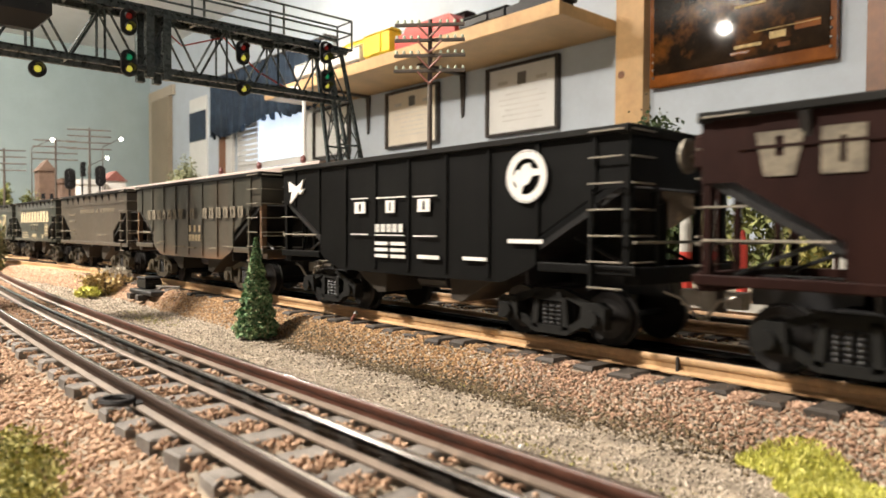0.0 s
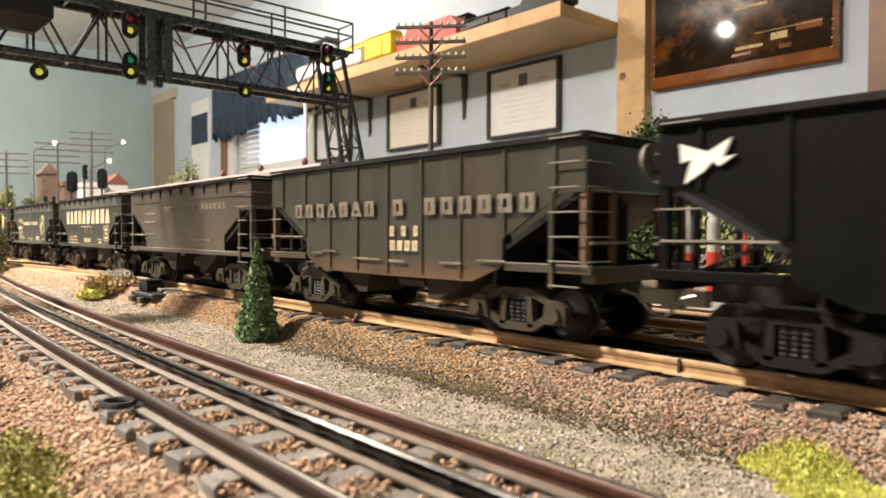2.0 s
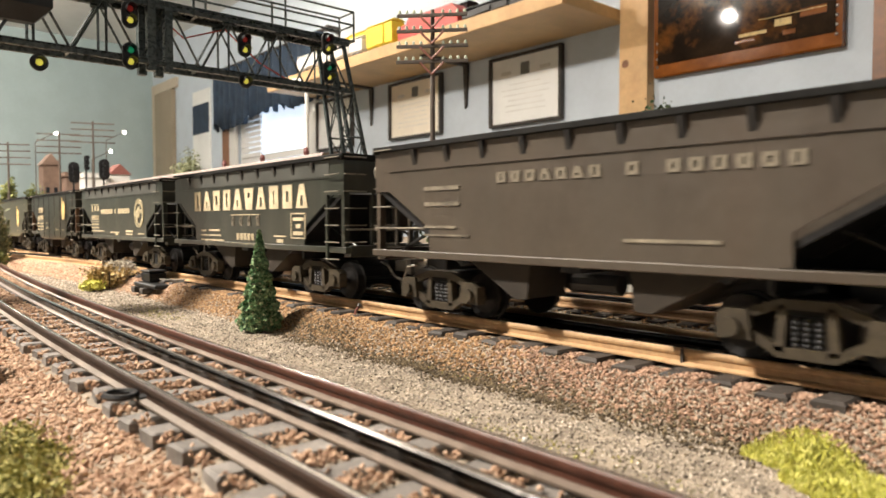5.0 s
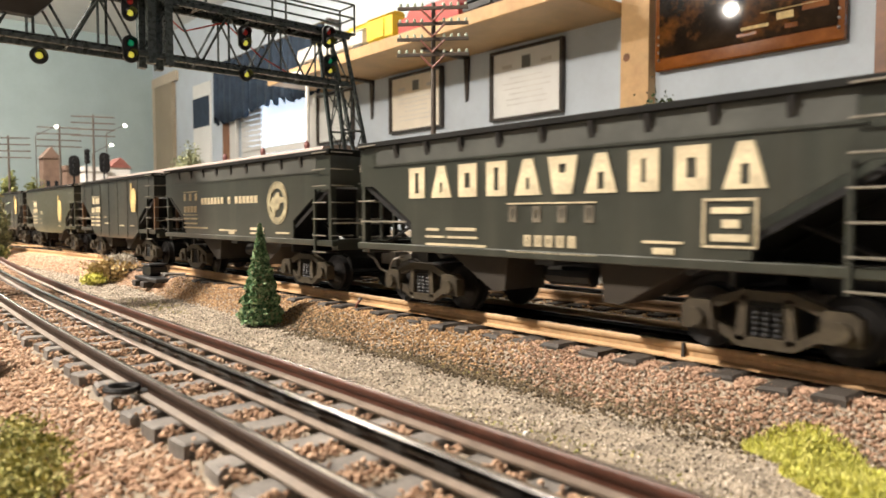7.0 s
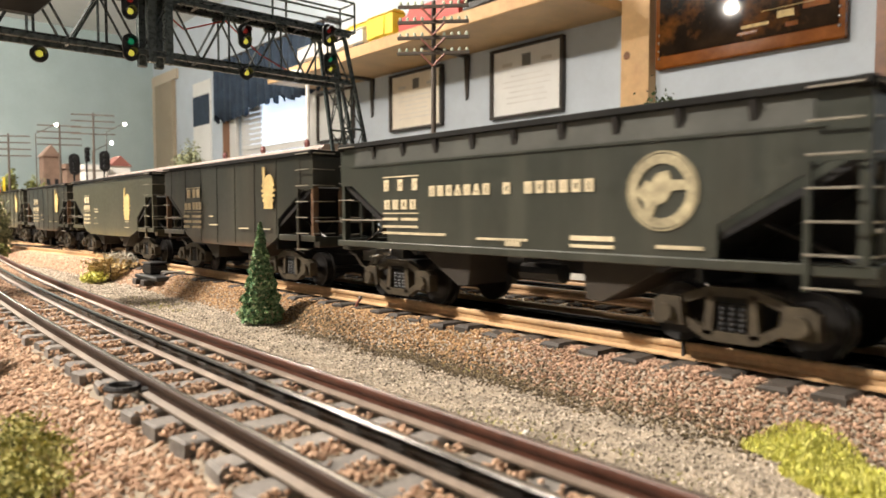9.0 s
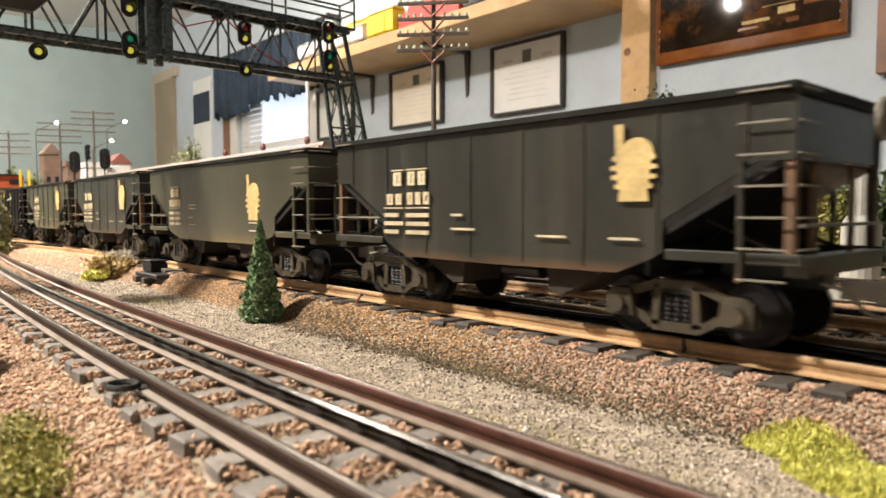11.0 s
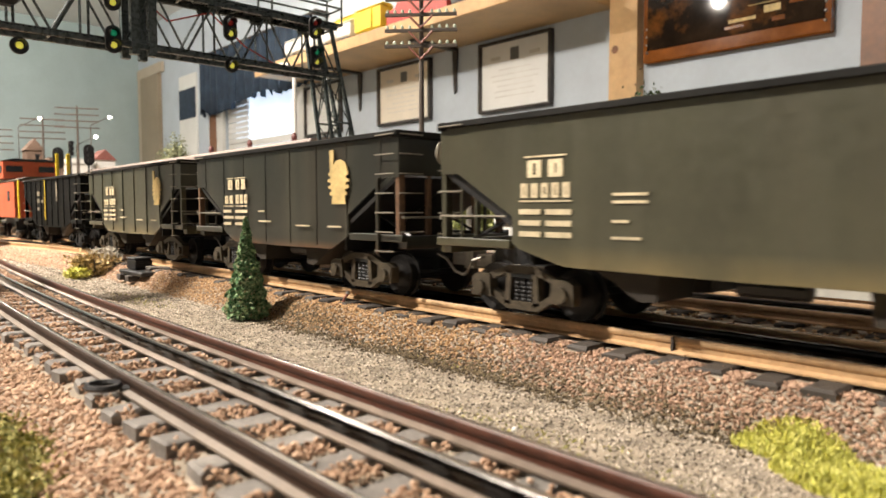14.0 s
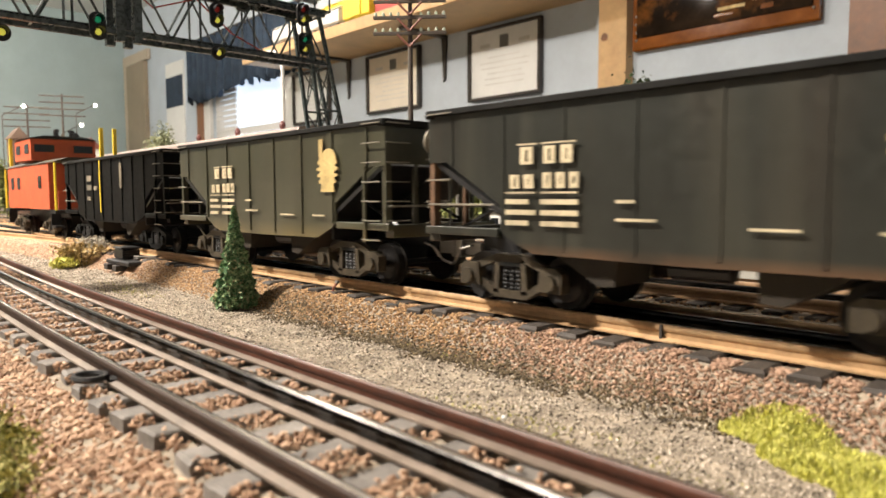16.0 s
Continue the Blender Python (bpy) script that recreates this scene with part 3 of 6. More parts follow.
for lx, ly, power, size, kind_ in LAMPS:
    f = thing("ceiling_or_fill_light", "round white ceiling light, lit and out of view", "ceiling light", pose(lx, ly, CEIL), "ceiling lights")
    if kind_ == "BULB":
        part("socket", Solid().lathe([(0.03, -0.001), (0.03, -0.02), (0.012, -0.03), (0.012, -0.07)], 16), WHITEPAINT, f)
        part("bulb", Solid().lathe([(0.01, -0.0705), (0.02, -0.085), (0.016, -0.10), (0.004, -0.108)], 14), DIFFUSER, f)
        continue
    part("rim", Solid().lathe([(size * 0.52, -0.002), (size * 0.52, -0.03), (size * 0.49, -0.03), (size * 0.49, -0.002)], 24), WHITEPAINT, f)
    part("diffuser", Solid().lathe([(size * 0.485, -0.004), (size * 0.485, -0.04), (size * 0.4, -0.06), (size * 0.2, -0.066)], 24), DIFFUSER, f)

# ---- the layout table and its ground ----
FG = dict(yc=0.0730, half=0.0175, head=0.0155, tie=0.0105)
MAIN = dict(yc=0.202, half=0.0165, head=0.018, tie=0.0127)


def bend(x):
    """The front track eases away from the straight."""
    d = max(0.0, -x - 0.15)
    return 0.062 * d * d if d < 0.6 else 0.0223 + 0.0744 * (d - 0.6)


def diverge(x):
    """The siding swings out from the main track."""
    d = max(0.0, -x - 0.55)
    return -0.2 * d * d if d < 0.42 else -0.0353 - 0.168 * (d - 0.42)


def smooth(a, b, x):
    t = min(1.0, max(0.0, (x - a) / (b - a)))
    return t * t * (3 - 2 * t)


def ground_z(x, y):
    yf = y - bend(x)
    bump = 0.0011 * noise.noise((x * 38, y * 38, 0)) + 0.0005 * noise.noise((x * 140, y * 140, 3))
    z = 0.0008
    z += 0.0074 * smooth(0.028, 0.054, yf) * (1 - smooth(0.094, 0.112, yf))
    z += (1 - smooth(0.030, 0.050, yf)) * (0.0022 * noise.noise((x * 52, y * 60, 9)) + 0.0010 * noise.noise((x * 150, y * 150, 4)))
    z += smooth(0.100, 0.115, yf) * (1 - smooth(0.150, 0.165, y)) * (0.0011 * noise.noise((x * 60, y * 70, 6)) + 0.0006 * noise.noise((x * 190, y * 190, 2)))
    foot = 0.166 + diverge(x) + 0.0035 * noise.noise((x * 9, 1.7, 0))
    rise = smooth(foot - 0.006, foot + 0.009, y)
    z += 0.0106 * rise
    calm = 1 - 0.6 * smooth(0.04, 0.05, yf) * (1 - smooth(0.085, 0.095, yf)) - 0.6 * smooth(0.176, 0.184, y - diverge(x))
    return z + bump * max(0.15, calm)


def build_ground():
    xs = np.concatenate([np.linspace(-5.2, -1.7, 26), np.linspace(-1.6, -0.72, 90), np.linspace(-0.71, 0.12, 380), np.linspace(0.14, 1.5, 20)])
    ys = np.concatenate([np.linspace(-0.6, -0.05, 12), np.linspace(-0.03, 0.24, 150), np.linspace(0.25, 0.6, 40), np.linspace(0.65, 1.25, 10)])
    v = np.array([(x, y, ground_z(x, y)) for x in xs for y in ys])
    ny = len(ys)
    i, j = np.meshgrid(np.arange(len(xs) - 1), np.arange(ny - 1), indexing="ij")
    a = (i * ny + j).ravel()
    q = np.stack([a, a + ny, a + ny + 1, a + 1], 1)
    g = new("ground", fast_mesh("ground", v, q, EARTH, True))
    tagged(g, "grey-brown scenic soil of a model railway layout", "ground", kind="structure")
    structure("layout_table", Solid().box(-5.2, 1.5, -0.6, 1.25, -0.06, -0.006), PINE, "pine table top under the model railway", "table")
    structure("table_apron", Solid().box(-5.19, 1.49, -0.58, 1.23, FLOORZ + 0.004, -0.062), CARPET, "dark skirt closing the layout table", "table")


build_ground()


# ---- tracks ----
def rail_piece(piece, h):
    """Cross-sections of foot, web and head, as (across, up)."""
    if piece == "foot":
        return [(-0.0021, 0), (0.0021, 0), (0.0021, 0.0005), (0.0008, 0.0011), (-0.0008, 0.0011), (-0.0021, 0.0005)]
    if piece == "web":
        side = [(0.0006, 0.0011), (0.0006, h - 0.0025), (0.00105, h - 0.0020), (0.00120, h - 0.0013), (0.00105, h - 0.0006), (0.00060, h - 0.0002)]
        return side + [(-a, b) for a, b in reversed(side)]
    return [(-0.00060, h - 0.0002), (0.00060, h - 0.0002), (0.00020, h - 0.00009), (-0.00020, h - 0.00009)]


def rail(piece, x0, x1, y, z0, h, curve=None, step=0.03):
    s = Solid()
    prof = rail_piece(piece, h)
    n = len(prof)
    xs = [x0 + (x1 - x0) * i / max(1, int((x1 - x0) / step)) for i in range(int((x1 - x0) / step) + 1)] if curve else [x0, x1]
    v = [(x, y + a + (curve(x) if curve else 0), z0 + b) for x in xs for a, b in prof]
    f = [(k * n + i, k * n + (i + 1) % n, (k + 1) * n + (i + 1) % n, (k + 1) * n + i) for k in range(len(xs) - 1) for i in range(n)]
    f += [list(range(n)), list(range((len(xs) - 1) * n, len(xs) * n))]
    return s.add(v, f)


def tie_mesh(length, width, height, seed, worn=0.0005):
    rng = random.Random(seed)
    s = Solid().box(-width / 2, width / 2, -length / 2, length / 2, -height, 0, worn)
    s.v = [(x + rng.uniform(-1, 1) * 0.0002, y + rng.uniform(-1, 1) * 0.0004, z + rng.uniform(-1, 1) * 0.00015) for x, y, z in s.v]
    return s.mesh("tie")


def track(name, label, yc, half, head, tie_top, x0, x1, mats, spacing, tie_mat, tie_len, tie_w, curve=None, first=0.0, skew=0.0):
    t = thing(name, label, "railway track", kind="structure")
    h = head - tie_top - 0.0002
    for nm, off, m, lab in (("near_rail", -half, mats[0], ""), ("centre_rail", 0.0018, mats[1], "blackened centre rail"), ("far_rail", half, mats[2], "")):
        body = part(nm, rail("web", x0, x1, yc + off, tie_top + 0.0002, h, curve), m[0], t, lab)
        part("rail_head", rail("head", x0, x1, yc + off, tie_top + 0.0002, h, curve), m[1], body, "worn shiny rail top")
        part("rail_foot", rail("foot", x0, x1, yc + off, tie_top + 0.0002, h, curve), m[2], body)
    kinds = [tie_mesh(tie_len, tie_w, 0.0085, k, 0.0008 if tie_len > 0.055 else 0.0005) for k in range(4)]
    rng = random.Random(name)
    x = first
    while x > x0:
        if x < x1:
            y = yc + (curve(x) if curve else 0)
            turn = math.degrees(math.atan((curve(x - 0.01) - curve(x)) / 0.01)) if curve else 0
            part("tie", kinds[rng.randrange(4)], tie_mat, t, "", pose(x + rng.uniform(-1, 1) * 0.0006, y + rng.uniform(-1, 1) * 0.0012, tie_top - rng.uniform(0, 0.0004), rng.uniform(-1, 1), rng.uniform(-1, 1), -turn + rng.uniform(-2, 2)))
        x -= spacing
    return t


track("front_track", "three-rail model track with worn rails on dark ties", FG["yc"], FG["half"], FG["head"], FG["tie"], -2.2, 0.3, ((RAIL_WEB, RAIL_TOP, RAIL_FOOT_DIM), (RAIL_BLACK, RAIL_TOP, RAIL_FOOT), (RAIL_RUST, RAIL_TOP, RAIL_FOOT)), 0.0153, TIE, 0.050, 0.0072, bend, 0.295)
track("main_track", "three-rail model track with tan weathered rails under the train", MAIN["yc"], MAIN["half"], MAIN["head"], MAIN["tie"], -3.2, 1.2, ((RAIL_TAN, RAIL, RAIL_TAN), (RAIL_BLACK, RAIL_BLACK, RAIL_BLACK), (RAIL_TAN, RAIL, RAIL_TAN)), 0.0143, TIE_MAIN, 0.058, 0.0078, None, 0.6)
track("back_track", "three-rail model track with tan rails behind the train", 0.285, 0.0165, 0.018, 0.0127, -3.2, 1.0, ((RAIL_SHADED, RAIL, RAIL_SHADED), (RAIL_BLACK, RAIL_BLACK, RAIL_BLACK), (RAIL_SHADED, RAIL, RAIL_SHADED)), 0.0143, TIE_MAIN, 0.050, 0.0072, None, 0.3)
track("rear_track", "three-rail model track beside the rear scenery", 0.400, 0.0165, 0.018, 0.0127, -3.2, 1.0, ((RAIL_WEB, RAIL_TOP, RAIL_FOOT), (RAIL_BLACK, RAIL_BLACK, RAIL_BLACK), (RAIL_WEB, RAIL_TOP, RAIL_FOOT)), 0.0143, TIE_MAIN, 0.050, 0.0072, None, 0.3)


track("siding", "three-rail siding swinging out from the main track", MAIN["yc"], MAIN["half"], MAIN["head"] - 0.0004, MAIN["tie"] - 0.0004, -1.06, -0.60, ((RAIL_TAN, RAIL, RAIL_TAN), (RAIL_BLACK, RAIL_BLACK, RAIL_BLACK), (RAIL_TAN, RAIL, RAIL_TAN)), 0.0143, TIE_MAIN, 0.050, 0.0078, diverge, -0.78)
joint = thing("rail_joint", "dark rail joint bar on the tan near rail", "rail joint", pose(-0.1023, MAIN["yc"] - MAIN["half"], MAIN["tie"]))
part("joint_bar", Solid().box(-0.0004, 0.0004, -0.0017, -0.0002, 0.0008, 0.0050), TIE_MAIN, joint)
part("joint_foot", Solid().box(-0.0045, 0.0045, -0.0026, -0.0008, 0.0, 0.0007, 0.0002), RAIL_TAN, joint)


# ---- rolling stock ----
RUSTPOST = mat("rust_stained_post", (0.135, 0.072, 0.038), 0.6, scale=400, vary=0.4, spot=0.5, spotcol=(0.05, 0.042, 0.032))
PALEBAND = mat("paler_grey_car_paint", (0.075, 0.078, 0.070), 0.45, scale=260, vary=0.2, streak=[(90, (0.10, 0.10, 0.09), 0.4)])
# sooty parts, and the black web that stands in for shade in the car ends
SOOT_AND_SHADE = mat("black_soot_and_shade", (0.016, 0.016, 0.015), 0.8, spec=0.15, scale=300, vary=0.4)
CREAMWALL = mat("yellow_cream_card", (0.62, 0.45, 0.16), 0.6, scale=200, vary=0.1)
CHUTE = mat("rusty_brown_chute", (0.027, 0.020, 0.013), 0.7, scale=300, vary=0.4, spot=0.4, spotcol=(0.03, 0.025, 0.02))
RH = MAIN["head"]


def wheelset_mesh():
    s = Solid()
    r = 0.0087
    for side in (-1, 1):
        y0 = side * 0.0158
        prof = [(0.0018, 0), (r * 0.55, 0.0006), (r * 0.75, 0.0006), (r, 0), (r, 0.0032), (r + 0.0009, 0.0034), (r + 0.0009, 0.0044), (0.0018, 0.0044)]
        n = 16
        o = []
        for rad, d in prof:
            o += [(rad * math.cos(2 * math.pi * i / n), y0 + side * (0.0022 - d), rad * math.sin(2 * math.pi * i / n)) for i in range(n)]
        f = [(k * n + i, k * n + (i + 1) % n, (k + 1) * n + (i + 1) % n, (k + 1) * n + i) for k in range(len(prof) - 1) for i in range(n)]
        f += [list(range(n)), list(range((len(prof) - 1) * n, len(prof) * n))]
        s.add(o, f)
    s.rod((0, -0.021, 0), (0, 0.021, 0), 0.0014, 8)
    return s.mesh("wheelset")


def sideframe_mesh():
    """One cast frame: an arch over a bowed bottom chord, joined by two columns and the journal boxes."""
    s = Solid()
    y0, y1 = -0.0016, 0.0016
    top = [(0.0150, 0.0118), (0.0148, 0.0146), (0.006, 0.0176)]
    low = [(0.006, 0.0150)]
    s.prism(top + [(-x, z) for x, z in reversed(top)] + [(-x, z) for x, z in low] + low, y0, y1)
    over = [(0.0150, 0.0072), (0.0145, 0.0098), (0.0072, 0.0054)]
    under = [(0.007, 0.0026)]
    s.prism(over + [(-x, z) for x, z in reversed(over)] + [(-x, z) for x, z in under] + under, y0, y1)
    for k in (-1, 1):
        s.prism([(k * 0.0225, 0.006), (k * 0.0225, 0.0125), (k * 0.020, 0.0142), (k * 0.0140, 0.0142), (k * 0.0130, 0.0062)], y0 - 0.0012, y1)
        s.prism([(k * 0.0052, 0.0040), (k * 0.0078, 0.0044), (k * 0.0066, 0.0160), (k * 0.0046, 0.0160)], y0, y1)
        s.rod((k * 0.0182, y0 - 0.0028, 0.0094), (k * 0.0182, y1, 0.0094), 0.0026, 10)
    return s.mesh("sideframe")


def spring_mesh():
    prof = []
    for j in range(6):
        prof += [(0.0008, 0.0052 + j * 0.0014), (0.0011, 0.0057 + j * 0.0014), (0.0011, 0.0061 + j * 0.0014)]
    return Solid().lathe(prof, 8).mesh("spring")


WHEEL, FRAME, SPRING = wheelset_mesh(), sideframe_mesh(), spring_mesh()
SPRING_CAP = Solid().box(-0.0052, 0.0052, -0.0015, 0.0015, 0.0136, 0.0152).mesh("spring_cap")
FRAME_SOOT = FRAME.copy()
for mm, m in ((WHEEL, WHEELTREAD), (FRAME, GUNMETAL), (FRAME_SOOT, SOOT_AND_SHADE), (SPRING, BLACK)):
    mm.materials.append(m)
WHEELS = []


def truck(parent, x, sooty=False):
    # bolster box enlarged as a black backing that stands in for shade behind the springs
    t = part("truck", Solid().box(-0.0056, 0.0056, -0.019, 0.019, 0.0045, 0.0175).box(-0.003, 0.003, -0.004, 0.004, 0.0175, 0.021), BLACK, parent, "black truck bolster, enlarged to darken the frame openings", pose(x, 0, 0))
    for s in (-1, 1):
        part("sideframe", FRAME_SOOT if sooty else FRAME, SOOT_AND_SHADE if sooty else GUNMETAL, t, "sooty black cast sideframe" if sooty else "weathered cast sideframe", pose(0, s * 0.0232, 0, 0, 0, 180 if s > 0 else 0))
        for d in (-0.0028, 0, 0.0028):
            part("spring", SPRING, BLACK, t, "", pose(d, s * 0.0232, 0))
        part("spring_cap", SPRING_CAP, SOOT_AND_SHADE, t, "", pose(0, s * 0.0232, 0))
    for s in (-1, 1):
        w = part("wheelset", WHEEL, WHEELTREAD, t, "dark steel wheels on an axle", pose(s * 0.0182, 0, 0.0087))
        WHEELS.append(w)
    return t


def coupler(parent, x, k):
    s = Solid().box(min(x, x + k * 0.010), max(x, x + k * 0.010), -0.0022, 0.0022, 0.0135, 0.0185)
    s.prism([(x + k * 0.009, -0.004), (x + k * 0.0125, -0.0045), (x + k * 0.0145, -0.001), (x + k * 0.0118, -0.001), (x + k * 0.0105, 0.001), (x + k * 0.0118, 0.0045), (x + k * 0.009, 0.004)], 0.0125, 0.0195, "z")
    part("coupler", s, STEEL, parent, "dull metal knuckle coupler")
    part("air_hose", Solid().pipe([(x - k * 0.002, -0.009, 0.0180), (x + k * 0.004, -0.0095, 0.0165), (x + k * 0.008, -0.0085, 0.0115), (x + k * 0.0115, -0.0070, 0.0100)], 0.0006, 5), STEEL, parent, "thin bright air hose")



def glyphs(parent, x0, x1, z0, z1, shapes, y, material, name="letter_block"):
    """A row of plain shapes of letter size: r a slotted oblong, a narrow at the top, v narrow at the foot, space nothing."""
    cell = (x1 - x0) / len(shapes)
    h = z1 - z0
    ya, yb = y - 0.00025, y + 0.0001
    made = {}
    for i, k in enumerate(shapes):
        if k == " ":
            continue
        key = (k, i % 3)
        if key not in made:
            w = cell * 0.36
            q = w * 0.34
            g = Solid()
            t, f = {"r": (0.92, 0.92), "a": (0.40, 1.10), "v": (1.15, 0.70)}[k]
            at = lambda u: w * (f + (t - f) * u)
            lo, hi = (0.22, 0.78) if k == "r" else (0.16, 0.48) if k == "a" else (0.50, 0.84)
            lo, hi = lo + 0.06 * (i % 3 - 1), hi + 0.05 * (1 - i % 3)
            slot = q * (0.62, 0.42, 0.8)[i % 3]
            g.prism([(-at(0), z0), (at(0), z0), (at(lo), z0 + lo * h), (-at(lo), z0 + lo * h)], ya, yb)
            g.prism([(-at(hi), z0 + hi * h), (at(hi), z0 + hi * h), (at(1), z1), (-at(1), z1)], ya, yb)
            for d in (-1, 1):
                g.prism([(d * slot, z0 + lo * h), (d * at(lo), z0 + lo * h), (d * at(hi), z0 + hi * h), (d * slot, z0 + hi * h)], ya, yb)
            made[key] = g.mesh(name)
        part(name, made[key], material, parent, "", pose(x0 + cell * (i + 0.5), 0, 0))


def bars(parent, rects, y, material, name="marking_bar"):
    for x0, x1, z0, z1 in rects:
        part(name, Solid().box(x0, x1, y - 0.0003, y + 0.0001, z0, z1), material, parent)


def ring(parent, x, z, r, y, material, name="round_emblem"):
    """A broad painted ring round a slanting pale field."""
    s = Solid()
    n = 30
    def circ(rad):
        return [(x + rad * math.cos(2 * math.pi * i / n), z + rad * math.sin(2 * math.pi * i / n)) for i in range(n)]
    for ro, ri in ((r, r * 0.955), (r * 0.925, r * 0.68)):
        o, i_ = circ(ro), circ(ri)
        v = [(a, y - 0.0003, b) for a, b in o + i_] + [(a, y + 0.0001, b) for a, b in o + i_]
        f = [(k, (k + 1) % n, n + (k + 1) % n, n + k) for k in range(n)] + [(2 * n + k, 3 * n + k, 3 * n + (k + 1) % n, 2 * n + (k + 1) % n) for k in range(n)]
        f += [(k, 2 * n + k, 2 * n + (k + 1) % n, (k + 1) % n) for k in range(n)] + [(n + k, n + (k + 1) % n, 3 * n + (k + 1) % n, 3 * n + k) for k in range(n)]
        s.add(v, f)
    field = [(1.12 * a, 1.25 * b) for a, b in ((-0.66, -0.05), (-0.40, 0.22), (-0.28, 0.16), (-0.12, 0.36), (0.16, 0.40), (0.24, 0.22), (0.66, 0.20), (0.62, 0.02), (0.26, 0.0), (0.10, -0.22), (-0.12, -0.28), (-0.22, -0.52), (-0.42, -0.46), (-0.44, -0.22))]
    s.prism([(x + r * a, z + r * b) for a, b in field], y - 0.0003, y + 0.0001)
    part(name, s, material, parent, "round painted emblem of plain shapes")


def statue_mark(parent, x, z, y, material, k=1.0):
    """A gold emblem: a dome over stacked bars, an upright bar beside it and a block below."""
    ya, yb = y - 0.0003, y + 0.0001
    dome = [(0.0008 + 0.0040 * math.cos(math.pi * i / 10), 0.0012 + 0.0036 * math.sin(math.pi * i / 10)) for i in range(9)]
    steps = []
    for j, w in enumerate((0.0052, 0.0042, 0.0056, 0.0040, 0.0054, 0.0038, 0.0046)):
        steps += [(w, 0.0010 - 0.0010 * j), (w, 0.0001 - 0.0010 * j)]
    foot = [(0.0034, -0.0060), (0.0038, -0.0086), (-0.0036, -0.0086), (-0.0032, -0.0060)]
    torch = [(-0.0044, 0.0012), (-0.0046, 0.0078), (-0.0024, 0.0078), (-0.0024, 0.0038)]
    outline = list(reversed(dome)) + steps + foot + [(-a, b) for a, b in reversed(steps)] + torch
    s = Solid().prism([(x + k * a, z + k * b) for a, b in outline], ya, yb)
    part("gold_emblem", s, material, parent, "gold painted emblem of plain shapes")


SIDE_RUNG = Solid().rod((-0.0060, 0, 0), (0.0060, 0, 0), 0.00032, 5).mesh("rung")
END_RUNG = Solid().rod((0, -0.006, 0), (0, 0.006, 0), 0.00032, 5).mesh("rung")
HT, HB = 0.068, 0.0248  # top and sill height over the rail
HW = 0.032


